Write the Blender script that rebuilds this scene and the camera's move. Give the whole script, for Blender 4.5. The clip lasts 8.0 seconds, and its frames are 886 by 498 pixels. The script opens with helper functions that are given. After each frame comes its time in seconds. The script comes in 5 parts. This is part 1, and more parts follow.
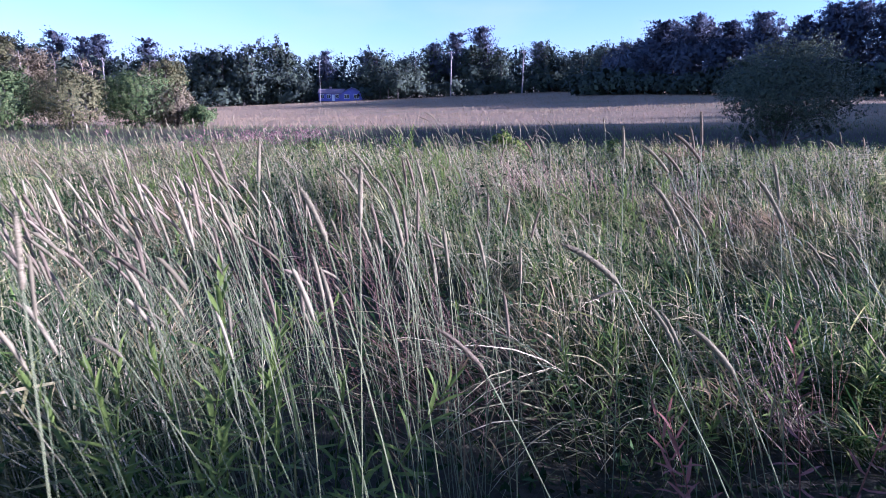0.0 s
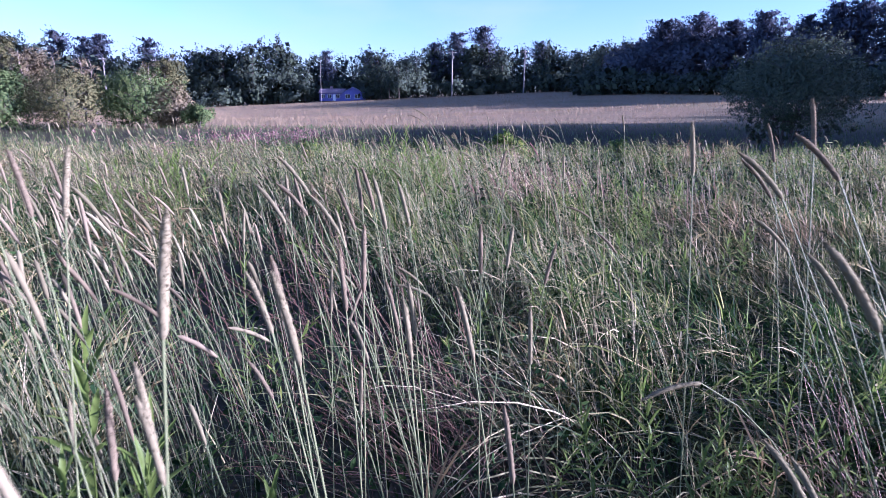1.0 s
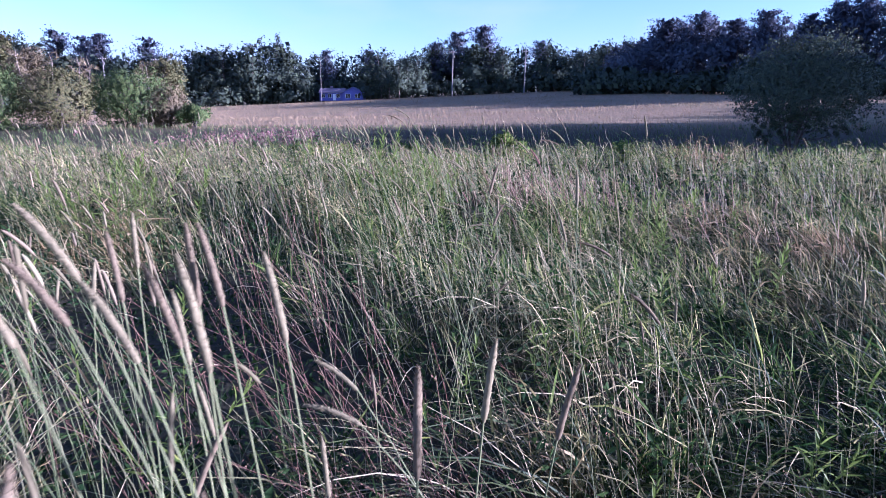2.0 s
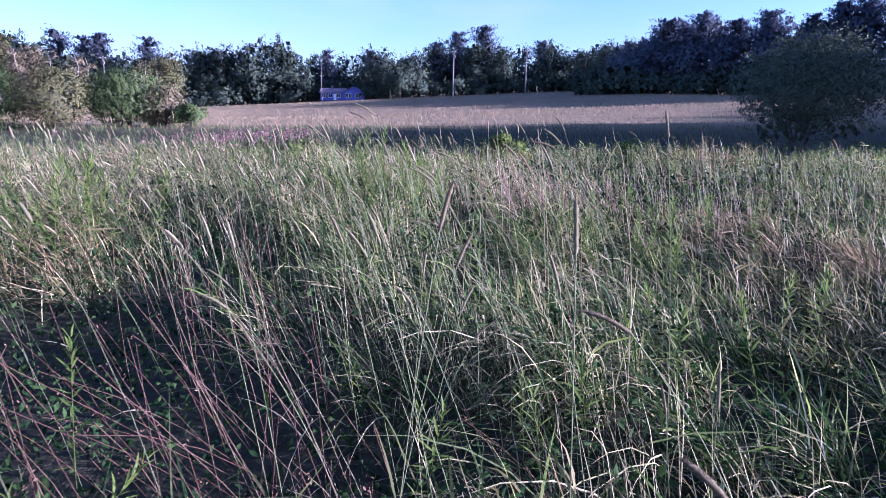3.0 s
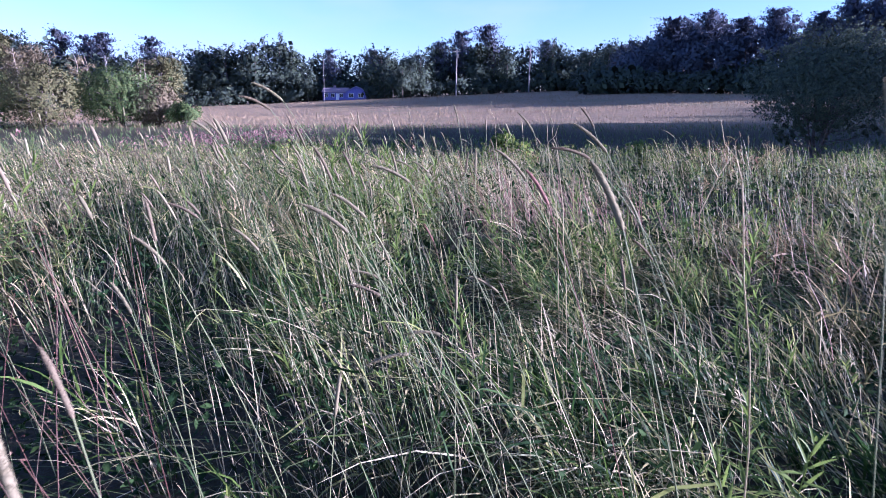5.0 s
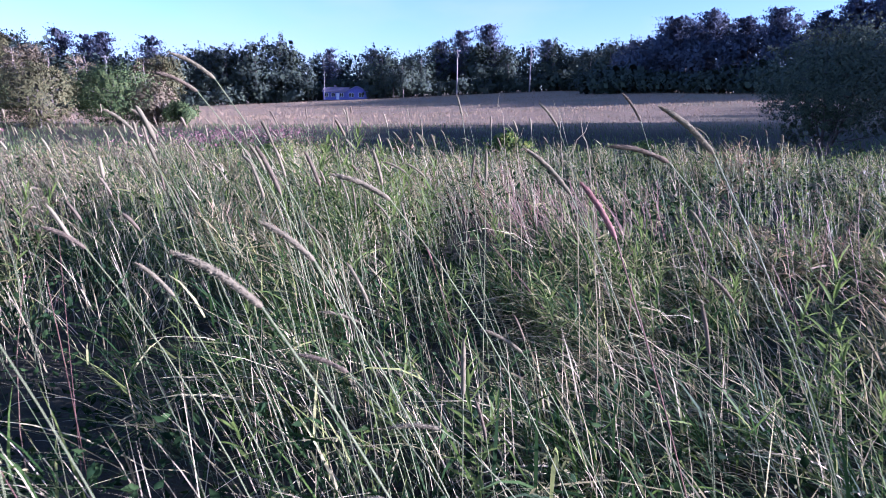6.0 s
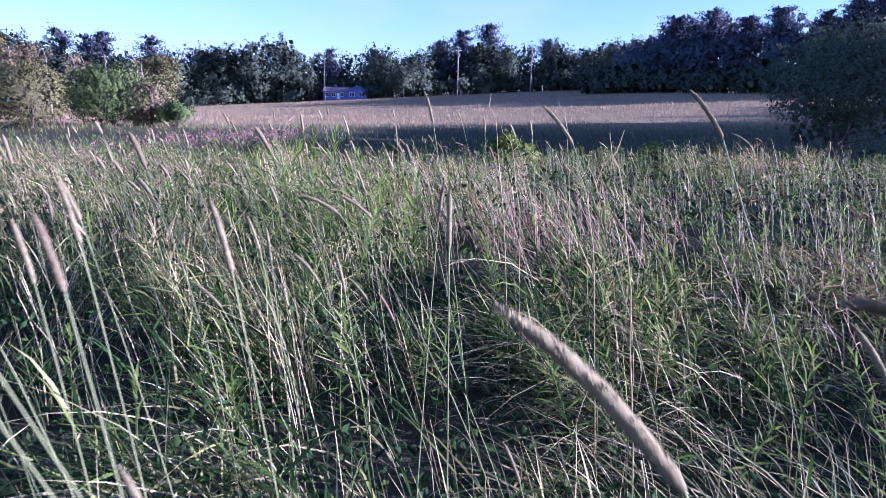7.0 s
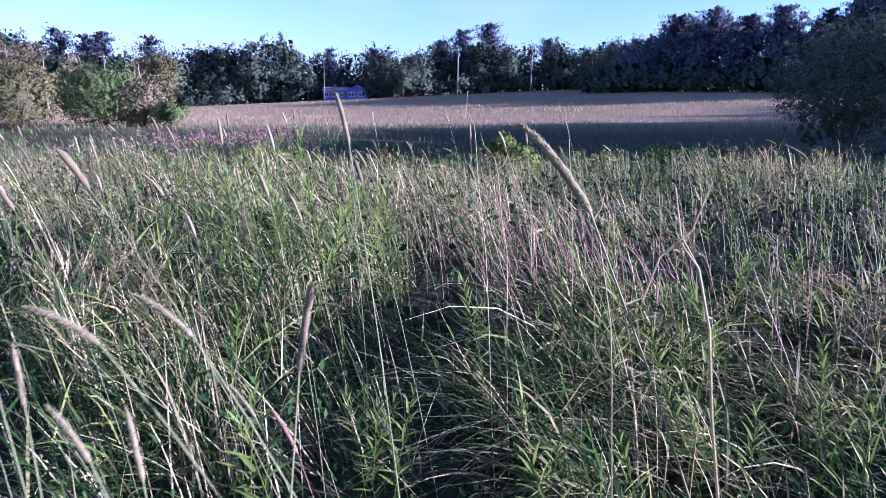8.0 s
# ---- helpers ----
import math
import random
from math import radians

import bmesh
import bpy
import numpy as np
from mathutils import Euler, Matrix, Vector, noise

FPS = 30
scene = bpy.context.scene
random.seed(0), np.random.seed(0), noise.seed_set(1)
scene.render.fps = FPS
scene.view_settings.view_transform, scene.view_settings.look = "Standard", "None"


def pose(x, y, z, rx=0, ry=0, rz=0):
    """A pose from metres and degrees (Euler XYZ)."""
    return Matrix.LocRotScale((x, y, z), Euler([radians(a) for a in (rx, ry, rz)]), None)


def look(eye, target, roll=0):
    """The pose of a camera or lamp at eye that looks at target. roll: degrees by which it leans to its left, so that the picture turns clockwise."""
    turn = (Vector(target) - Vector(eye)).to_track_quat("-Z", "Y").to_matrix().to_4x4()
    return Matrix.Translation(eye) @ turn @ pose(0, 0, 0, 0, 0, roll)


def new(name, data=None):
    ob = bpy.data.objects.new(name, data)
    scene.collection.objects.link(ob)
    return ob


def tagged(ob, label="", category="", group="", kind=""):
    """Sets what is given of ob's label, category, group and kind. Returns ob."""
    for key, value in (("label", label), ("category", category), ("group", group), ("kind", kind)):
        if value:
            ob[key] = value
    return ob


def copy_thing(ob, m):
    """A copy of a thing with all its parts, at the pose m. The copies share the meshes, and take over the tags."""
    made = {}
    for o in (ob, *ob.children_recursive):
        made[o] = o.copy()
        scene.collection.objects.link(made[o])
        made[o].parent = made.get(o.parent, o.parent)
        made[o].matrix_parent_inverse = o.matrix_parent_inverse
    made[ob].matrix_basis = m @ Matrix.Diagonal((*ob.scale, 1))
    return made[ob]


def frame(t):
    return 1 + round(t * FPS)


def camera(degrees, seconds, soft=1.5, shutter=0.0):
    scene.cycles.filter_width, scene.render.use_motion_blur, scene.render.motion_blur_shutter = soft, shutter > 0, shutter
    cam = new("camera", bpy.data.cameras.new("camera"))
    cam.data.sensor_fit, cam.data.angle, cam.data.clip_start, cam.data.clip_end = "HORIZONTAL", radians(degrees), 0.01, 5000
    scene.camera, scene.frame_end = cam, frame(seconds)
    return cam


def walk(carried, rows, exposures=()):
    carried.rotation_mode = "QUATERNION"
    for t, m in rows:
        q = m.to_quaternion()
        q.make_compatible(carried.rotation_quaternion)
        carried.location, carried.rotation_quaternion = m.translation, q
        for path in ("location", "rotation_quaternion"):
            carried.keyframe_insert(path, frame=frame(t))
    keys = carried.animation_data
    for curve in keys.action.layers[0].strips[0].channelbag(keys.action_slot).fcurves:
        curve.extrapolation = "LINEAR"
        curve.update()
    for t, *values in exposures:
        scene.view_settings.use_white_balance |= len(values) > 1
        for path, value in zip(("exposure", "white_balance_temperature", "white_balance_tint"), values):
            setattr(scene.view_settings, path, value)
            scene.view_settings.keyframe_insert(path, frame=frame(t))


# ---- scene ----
cam = camera(72.3, 8.0, soft=0.8, shutter=0.2)

PATH = [
    (0, (-0.011, -0.009, 1.255), (-0.01, 1.94, 0.803), 0.2),
    (0.5, (0.03, 0.242, 1.244), (0.029, 2.191, 0.792), 0.2),
    (1, (0.036, 0.463, 1.236), (0.033, 2.411, 0.784), 0.2),
    (1.5, (0.06, 0.713, 1.229), (0.056, 2.662, 0.778), 0.2),
    (2, (0.107, 0.972, 1.234), (0.102, 2.92, 0.781), 0.2),
    (3.5, (0.267, 1.721, 1.203), (0.258, 3.669, 0.75), 0.3),
    (4, (0.301, 1.955, 1.195), (0.289, 3.903, 0.742), 0.2),
    (5.5, (0.325, 2.65, 1.162), (0.305, 4.598, 0.708), 0.3),
    (6, (0.32, 2.858, 1.147), (0.3, 4.805, 0.693), 0.3),
    (6.5, (0.365, 3.166, 1.14), (0.343, 5.113, 0.685), 0.3),
    (7, (0.401, 3.465, 1.157), (0.378, 5.412, 0.702), 0.3),
    (7.5, (0.458, 3.77, 1.168), (0.434, 5.717, 0.711), 0.2),
    (8, (0.503, 4.052, 1.171), (0.478, 5.999, 0.715), 0.2),
]
walk(cam, [(t, look(eye, target, roll)) for t, eye, target, roll in PATH], exposures=((0, 1.74, 4300, 45),))

# ---- world and sun ----
SUN_EL, SUN_AZ = radians(11), radians(101)      # azimuth from +y towards +x
sun_way = Vector((math.sin(SUN_AZ) * math.cos(SUN_EL), math.cos(SUN_AZ) * math.cos(SUN_EL), math.sin(SUN_EL)))
world = bpy.data.worlds.new("evening_sky")
scene.world = world
world.use_nodes = True
wn = world.node_tree
sky = wn.nodes.new("ShaderNodeTexSky")
sky.sky_type, sky.sun_disc = "NISHITA", False
sky.sun_elevation, sky.sun_rotation = SUN_EL, SUN_AZ
sky.air_density, sky.dust_density, sky.ozone_density = 1.0, 0.6, 1.4
wn.nodes["Background"].inputs["Strength"].default_value = 0.076
# thin veils of high cloud
veil_at = wn.nodes.new("ShaderNodeTexCoord")
veil_map = wn.nodes.new("ShaderNodeMapping")
veil_map.inputs["Scale"].default_value = (2.2, 2.2, 7.0)
veil = wn.nodes.new("ShaderNodeTexNoise")
veil.inputs["Scale"].default_value, veil.inputs["Detail"].default_value = 1.3, 5.0
veil_ramp = wn.nodes.new("ShaderNodeMapRange")
for key, value in (("From Min", 0.46), ("From Max", 0.75), ("To Min", 0.0), ("To Max", 0.55)):
    veil_ramp.inputs[key].default_value = value
veil_mix = wn.nodes.new("ShaderNodeMix")
veil_mix.data_type = "RGBA"
veil_mix.inputs[7].default_value = (3.6, 3.7, 3.9, 1)
wn.links.new(veil_at.outputs["Generated"], veil_map.inputs[0])
wn.links.new(veil_map.outputs[0], veil.inputs["Vector"])
wn.links.new(veil.outputs[0], veil_ramp.inputs["Value"])
wn.links.new(veil_ramp.outputs[0], veil_mix.inputs[0])
wn.links.new(sky.outputs[0], veil_mix.inputs[6])
wn.links.new(veil_mix.outputs[2], wn.nodes["Background"].inputs[0])
sun = new("sun", bpy.data.lights.new("sun", "SUN"))
sun.data.energy, sun.data.angle, sun.data.color = 8.2, radians(0.6), (1.0, 0.81, 0.57)
sun.matrix_world = look(sun_way * 100, (0, 0, 0))


# ---- small tools ----
def smooth(a, b, v):
    s = np.clip((np.asarray(v, float) - a) / (b - a), 0, 1)
    return s * s * (3 - 2 * s)


def gz(x, y):
    """Height of the ground."""
    x, y = np.asarray(x, float), np.asarray(y, float)
    rise = -1.44 + 0.047 * np.clip(x, -120, 35) + 0.031 * np.clip(y, -50, 330)
    z = np.log1p(np.exp(np.clip(rise * 3.0, -30, 60))) / 3.0 * smooth(25, 60, y) + 0.10 * smooth(26, 36, y)
    z = z - 0.60 * smooth(12.3, 17, y) * (1 - smooth(24, 36, y))
    near = 1 - smooth(12, 30, np.hypot(x, y))
    return z + near * 0.035 * (np.sin(1.7 * x + 0.6) * np.cos(1.3 * y + 0.4) + 0.6 * np.sin(3.1 * x - 2.2 * y))


def raw_mesh(name, verts, faces3, faces4=None, mats=(), mat_index=None, smooth_faces=False, normals=None):
    """A mesh from arrays of corners, triangles and quads."""
    me = bpy.data.meshes.new(name)
    verts = np.asarray(verts, np.float32)
    f3 = np.zeros((0, 3), np.int32) if faces3 is None else np.asarray(faces3, np.int32)
    f4 = np.zeros((0, 4), np.int32) if faces4 is None else np.asarray(faces4, np.int32)
    me.vertices.add(len(verts))
    me.vertices.foreach_set("co", verts.ravel())
    loops = np.concatenate([f3.ravel(), f4.ravel()]).astype(np.int32)
    me.loops.add(len(loops))
    me.loops.foreach_set("vertex_index", loops)
    n = len(f3) + len(f4)
    me.polygons.add(n)
    sizes = np.concatenate([np.full(len(f3), 3), np.full(len(f4), 4)])
    starts = np.concatenate([[0], np.cumsum(sizes)[:-1]]).astype(np.int32)
    me.polygons.foreach_set("loop_start", starts)
    if mat_index is not None:
        me.polygons.foreach_set("material_index", np.asarray(mat_index, np.int32))
    if smooth_faces:
        me.polygons.foreach_set("use_smooth", np.ones(n, bool))
    for m in mats:
        me.materials.append(m)
    me.update(calc_edges=True)
    if normals is not None:
        me.normals_split_custom_set_from_vertices(np.asarray(normals, float).tolist())
    return me


def put(name, me, parent=None, label=""):
    ob = new(name, me)
    if parent is not None:
        ob.parent = parent
    return tagged(ob, label)


def part(name, bm, material, parent, label=""):
    me = bpy.data.meshes.new(name)
    bm.normal_update()
    bm.to_mesh(me)
    bm.free()
    me.materials.append(material)
    return put(name, me, parent, label)


def thing(name, label, category, group="", kind="", at=None):
    ob = new(name)
    ob.empty_display_size = 0.1
    if at is not None:
        ob.matrix_basis = at
    return tagged(ob, label, category, group, kind)


def tubes(paths, radii, sides=5, cap=True):
    """Tubes along polylines: paths (n, k, 3), radii (n, k). Returns corners, triangles, quads."""
    paths, radii = np.asarray(paths, float), np.asarray(radii, float)
    n, k, _ = paths.shape
    tang = np.gradient(paths, axis=1)
    tang /= np.linalg.norm(tang, axis=2, keepdims=True) + 1e-9
    ref = np.zeros_like(tang)
    ref[..., 0] = 1
    ref[np.abs(tang[..., 0]) > 0.9] = (0, 1, 0)
    u = np.cross(tang, ref)
    u /= np.linalg.norm(u, axis=2, keepdims=True) + 1e-9
    v = np.cross(tang, u)
    ang = np.arange(sides) * 2 * np.pi / sides
    ring = u[:, :, None] * np.cos(ang)[None, None, :, None] + v[:, :, None] * np.sin(ang)[None, None, :, None]
    verts = (paths[:, :, None] + ring * radii[:, :, None, None]).reshape(-1, 3)
    i = np.arange(n)[:, None, None] * k * sides
    r = np.arange(k - 1)[None, :, None] * sides
    a = np.arange(sides)[None, None, :]
    b = (a + 1) % sides
    quads = np.stack([i + r + a, i + r + b, i + r + sides + b, i + r + sides + a], -1).reshape(-1, 4)
    return verts, None, quads


def join(parts):
    """Joins (verts, tris, quads, material) into one set of arrays."""
    vs, t3, t4, m3, m4, off = [], [], [], [], [], 0
    for v, a, b, m in parts:
        vs.append(v)
        if a is not None and len(a):
            t3.append(a + off), m3.append(np.full(len(a), m))
        if b is not None and len(b):
            t4.append(b + off), m4.append(np.full(len(b), m))
        off += len(v)
    cat = lambda x, k: np.concatenate(x) if x else np.zeros((0, k), np.int32)
    mi = np.concatenate(m3 + m4)
    return np.concatenate(vs), cat(t3, 3), cat(t4, 4), mi


# ---- materials ----
def material(name):
    m = bpy.data.materials.new(name)
    m.use_nodes = True
    return m, m.node_tree, m.node_tree.nodes["Principled BSDF"]


def ramp(nt, stops, fac):
    r = nt.nodes.new("ShaderNodeValToRGB")
    e = r.color_ramp.elements
    while len(e) < len(stops):
        e.new(0.5)
    for k, (p, c) in zip(e, stops):
        k.position, k.color = p, (*c, 1)
    nt.links.new(fac, r.inputs[0])
    return r.outputs[0]


def noise_tex(nt, scale, detail=3.0, vector=None, rough=0.6):
    t = nt.nodes.new("ShaderNodeTexNoise")
    t.inputs["Scale"].default_value, t.inputs["Detail"].default_value, t.inputs["Roughness"].default_value = scale, detail, rough
    if vector is not None:
        nt.links.new(vector, t.inputs["Vector"])
    return t.outputs[0]


def position(nt):
    return nt.nodes.new("ShaderNodeNewGeometry").outputs["Position"]


def mix(nt, fac, a, b, mode="MIX"):
    x = nt.nodes.new("ShaderNodeMix")
    x.data_type, x.blend_type = "RGBA", mode
    for i, v in ((0, fac), (6, a), (7, b)):
        if isinstance(v, (int, float)):
            x.inputs[i].default_value = v
        elif isinstance(v, tuple):
            x.inputs[i].default_value = (*v, 1)
        else:
            nt.links.new(v, x.inputs[i])
    return x.outputs[2]


def leafy(name, stops, through_amount=0.35, rough=0.55, patch=None, patch_scale=0.6, gloss=0.25):
    """Thin plant matter: each leaf has its own colour from stops; patch tints whole patches of the place; light shines through."""
    m, nt, p = material(name)
    isl = nt.nodes.new("ShaderNodeNewGeometry").outputs["Random Per Island"]
    col = ramp(nt, stops, isl)
    if patch:
        n = noise_tex(nt, patch_scale, 2.0, position(nt))
        f = ramp(nt, [(0.52, (0, 0, 0)), (0.62, (1, 1, 1))], n)
        col = mix(nt, f, col, ramp(nt, patch, isl))
    streak = noise_tex(nt, 90.0, 2.0, position(nt))
    col = mix(nt, 0.35, col, ramp(nt, [(0.3, (0.55, 0.55, 0.55)), (0.7, (1.25, 1.25, 1.2))], streak), "MULTIPLY")
    nt.links.new(col, p.inputs["Base Color"])
    p.inputs["Roughness"].default_value = rough
    p.inputs["Specular IOR Level"].default_value = gloss
    tr = nt.nodes.new("ShaderNodeBsdfTranslucent")
    nt.links.new(col, tr.inputs["Color"])
    mx = nt.nodes.new("ShaderNodeMixShader")
    mx.inputs[0].default_value = through_amount
    nt.links.new(p.outputs[0], mx.inputs[1])
    nt.links.new(tr.outputs[0], mx.inputs[2])
    nt.links.new(mx.outputs[0], nt.nodes["Material Output"].inputs[0])
    return m


def plain(name, stops, scale, rough=0.8, bump=0.2, bump_scale=None):
    m, nt, p = material(name)
    pos = nt.nodes.new("ShaderNodeTexCoord").outputs["Object"]
    col = ramp(nt, stops, noise_tex(nt, scale, 5.0, pos))
    nt.links.new(col, p.inputs["Base Color"])
    p.inputs["Roughness"].default_value = rough
    b = nt.nodes.new("ShaderNodeBump")
    b.inputs["Strength"].default_value, b.inputs["Distance"].default_value = bump, 0.02
    nt.links.new(noise_tex(nt, bump_scale or scale * 6, 4.0, pos), b.inputs["Height"])
    nt.links.new(b.outputs[0], p.inputs["Normal"])
    return m


def ground_material():
    m, nt, p = material("meadow_soil")
    pos = position(nt)
    soil = ramp(nt, [(0.3, (0.022, 0.024, 0.014)), (0.7, (0.055, 0.050, 0.030))], noise_tex(nt, 9.0, 6.0, pos))
    hay = ramp(nt, [(0.25, (0.14, 0.135, 0.066)), (0.5, (0.23, 0.170, 0.100)), (0.75, (0.15, 0.150, 0.074))], noise_tex(nt, 0.09, 6.0, pos))
    fine = ramp(nt, [(0.3, (0.7, 0.7, 0.7)), (0.7, (1.15, 1.15, 1.15))], noise_tex(nt, 3.0, 5.0, pos))
    hay = mix(nt, 1.0, hay, fine, "MULTIPLY")
    sep = nt.nodes.new("ShaderNodeSeparateXYZ")
    nt.links.new(pos, sep.inputs[0])
    mr = nt.nodes.new("ShaderNodeMapRange")
    mr.inputs["From Min"].default_value, mr.inputs["From Max"].default_value = 32, 42
    nt.links.new(sep.outputs[1], mr.inputs["Value"])
    nt.links.new(mix(nt, mr.outputs[0], soil, hay), p.inputs["Base Color"])
    p.inputs["Roughness"].default_value = 0.95
    p.inputs["Specular IOR Level"].default_value = 0.1
    b = nt.nodes.new("ShaderNodeBump")
    b.inputs["Strength"].default_value, b.inputs["Distance"].default_value = 0.7, 0.06
    nt.links.new(noise_tex(nt, 14.0, 5.0, pos), b.inputs["Height"])
    nt.links.new(b.outputs[0], p.inputs["Normal"])
    return m


M_GROUND = ground_material()
M_GRASS = leafy("meadow_grass", [(0.0, (0.012, 0.030, 0.008)), (0.58, (0.034, 0.068, 0.014)), (0.76, (0.115, 0.168, 0.030)), (0.88, (0.305, 0.318, 0.095)), (1.0, (0.540, 0.470, 0.235))],
                patch=[(0.0, (0.030, 0.041, 0.014)), (0.45, (0.098, 0.082, 0.033)), (0.66, (0.250, 0.182, 0.088)), (1.0, (0.470, 0.350, 0.195))], patch_scale=0.55, through_amount=0.45, rough=0.55, gloss=0.1)
M_PANICLE = leafy("grass_panicle", [(0.0, (0.14, 0.130, 0.052)), (0.5, (0.24, 0.215, 0.088)), (1.0, (0.37, 0.320, 0.145))],
                  patch=[(0.0, (0.17, 0.090, 0.064)), (0.5, (0.30, 0.165, 0.110)), (1.0, (0.41, 0.265, 0.168))], patch_scale=0.45, through_amount=0.3, rough=0.7, gloss=0.05)
M_CULM = leafy("grass_culm", [(0.0, (0.042, 0.066, 0.020)), (0.48, (0.150, 0.155, 0.062)), (0.76, (0.470, 0.405, 0.230)), (1.0, (0.680, 0.570, 0.375))], 0.32)
# dark green taken near black: shade under the grass put into the colour
M_UNDER_SHADE = leafy("shade_dark_undergrowth_leaf", [(0.0, (0.009, 0.022, 0.008)), (0.5, (0.020, 0.040, 0.013)), (1.0, (0.045, 0.075, 0.021))], 0.2, rough=0.7, gloss=0.04)
M_DRY = leafy("dry_grass", [(0.0, (0.210, 0.180, 0.088)), (0.5, (0.370, 0.315, 0.170)), (1.0, (0.500, 0.430, 0.260))], 0.35)
M_STEM = leafy("timothy_stem", [(0.0, (0.085, 0.122, 0.042)), (0.5, (0.145, 0.168, 0.070)), (1.0, (0.250, 0.228, 0.125))], 0.15)
M_HEAD = leafy("timothy_head", [(0.0, (0.128, 0.112, 0.064)), (0.5, (0.196, 0.172, 0.099)), (1.0, (0.285, 0.248, 0.149))], 0.22, rough=0.9, gloss=0.03)
M_MAT = leafy("matted_grass", [(0.0, (0.028, 0.050, 0.017)), (0.52, (0.090, 0.110, 0.038)), (0.80, (0.390, 0.345, 0.168)), (1.0, (0.680, 0.580, 0.355))], 0.42, gloss=0.15)
M_HEAD_MAUVE = leafy("mauve_timothy_head", [(0.0, (0.112, 0.090, 0.056)), (0.5, (0.164, 0.132, 0.082)), (1.0, (0.230, 0.188, 0.118))], 0.22, rough=0.9, gloss=0.03)
M_HEAD_RED = leafy("red_timothy_head", [(0.0, (0.180, 0.090, 0.072)), (0.5, (0.255, 0.138, 0.110)), (1.0, (0.320, 0.200, 0.150))], 0.2, rough=0.9, gloss=0.03)
M_HAY = leafy("hay_grass", [(0.0, (0.150, 0.128, 0.066)), (0.4, (0.215, 0.160, 0.090)), (0.8, (0.280, 0.192, 0.116)), (1.0, (0.170, 0.152, 0.074))], 0.2, gloss=0.05)
M_RED = leafy("red_stalk", [(0.0, (0.088, 0.042, 0.028)), (0.5, (0.150, 0.078, 0.050)), (1.0, (0.225, 0.155, 0.095))], 0.15)
M_RED_LEAF = leafy("reddish_leaf", [(0.0, (0.120, 0.050, 0.040)), (0.5, (0.260, 0.110, 0.080)), (1.0, (0.330, 0.190, 0.110))], 0.3, rough=0.6, gloss=0.1)
M_HERB = leafy("goldenrod_leaf", [(0.0, (0.044, 0.084, 0.017)), (0.5, (0.105, 0.155, 0.030)), (1.0, (0.275, 0.300, 0.062))], 0.48, rough=0.5, gloss=0.15)
M_LEAF = leafy("tree_leaf", [(0.0, (0.048, 0.062, 0.054)), (0.5, (0.062, 0.080, 0.058)), (1.0, (0.082, 0.102, 0.058))], 0.10, gloss=0.02)
# leaf of the nearer wood: blue shade and haze mixed into its green
M_LEAF_HAZED = leafy("hazed_shade_leaf", [(0.0, (0.076, 0.088, 0.116)), (0.5, (0.094, 0.108, 0.132)), (1.0, (0.116, 0.130, 0.134))], 0.10, gloss=0.02)
M_SHRUB = leafy("shrub_leaf", [(0.0, (0.050, 0.068, 0.048)), (0.5, (0.085, 0.108, 0.066)), (1.0, (0.130, 0.148, 0.078))], 0.22, gloss=0.1)
M_LEAF_PALE = leafy("willow_leaf", [(0.0, (0.040, 0.066, 0.022)), (0.5, (0.080, 0.118, 0.036)), (1.0, (0.160, 0.186, 0.064))], 0.3, gloss=0.1)
# needle green with the blue haze of distance put into the colour
M_NEEDLE_HAZED = leafy("hazed_pine_needle", [(0.0, (0.074, 0.084, 0.116)), (0.5, (0.090, 0.100, 0.130)), (1.0, (0.110, 0.120, 0.130))], 0.14, gloss=0.02)
M_OLIVE = leafy("olive_leaf", [(0.0, (0.055, 0.060, 0.025)), (0.5, (0.098, 0.100, 0.040)), (1.0, (0.165, 0.150, 0.064))], 0.25, gloss=0.1)
M_BROWN = leafy("dry_twig_leaf", [(0.0, (0.085, 0.070, 0.038)), (0.5, (0.135, 0.11, 0.058)), (1.0, (0.20, 0.165, 0.090))], 0.2)
M_PINK = leafy("mauve_flower", [(0.0, (0.140, 0.072, 0.068)), (0.5, (0.215, 0.112, 0.104)), (1.0, (0.270, 0.170, 0.140))], 0.3)
M_BARK = plain("bark", [(0.3, (0.055, 0.045, 0.036)), (0.7, (0.14, 0.115, 0.095))], 6, 0.9, 0.6)
M_PALE_BARK = plain("pale_bark", [(0.3, (0.17, 0.135, 0.11)), (0.7, (0.30, 0.25, 0.21))], 6, 0.9, 0.5)
M_POLE = plain("weathered_pole", [(0.3, (0.12, 0.11, 0.105)), (0.7, (0.19, 0.175, 0.16))], 4, 0.85, 0.4)
M_SIDING = plain("pale_siding", [(0.3, (0.12, 0.11, 0.32)), (0.7, (0.16, 0.15, 0.40))], 1.5, 0.6, 0.1)
M_SIDING_ROOF = plain("pale_roofing", [(0.3, (0.16, 0.16, 0.29)), (0.7, (0.22, 0.22, 0.36))], 3, 0.8, 0.3)
M_ROOF = plain("grey_shingles", [(0.3, (0.16, 0.12, 0.15)), (0.7, (0.24, 0.19, 0.23))], 3, 0.9, 0.4)
M_WINDOW = plain("dark_window_glass", [(0.3, (0.02, 0.022, 0.03)), (0.7, (0.04, 0.045, 0.055))], 1, 0.08, 0.0)
M_WHITE = plain("white_paint", [(0.3, (0.72, 0.72, 0.72)), (0.7, (0.80, 0.80, 0.80))], 3, 0.5, 0.05)


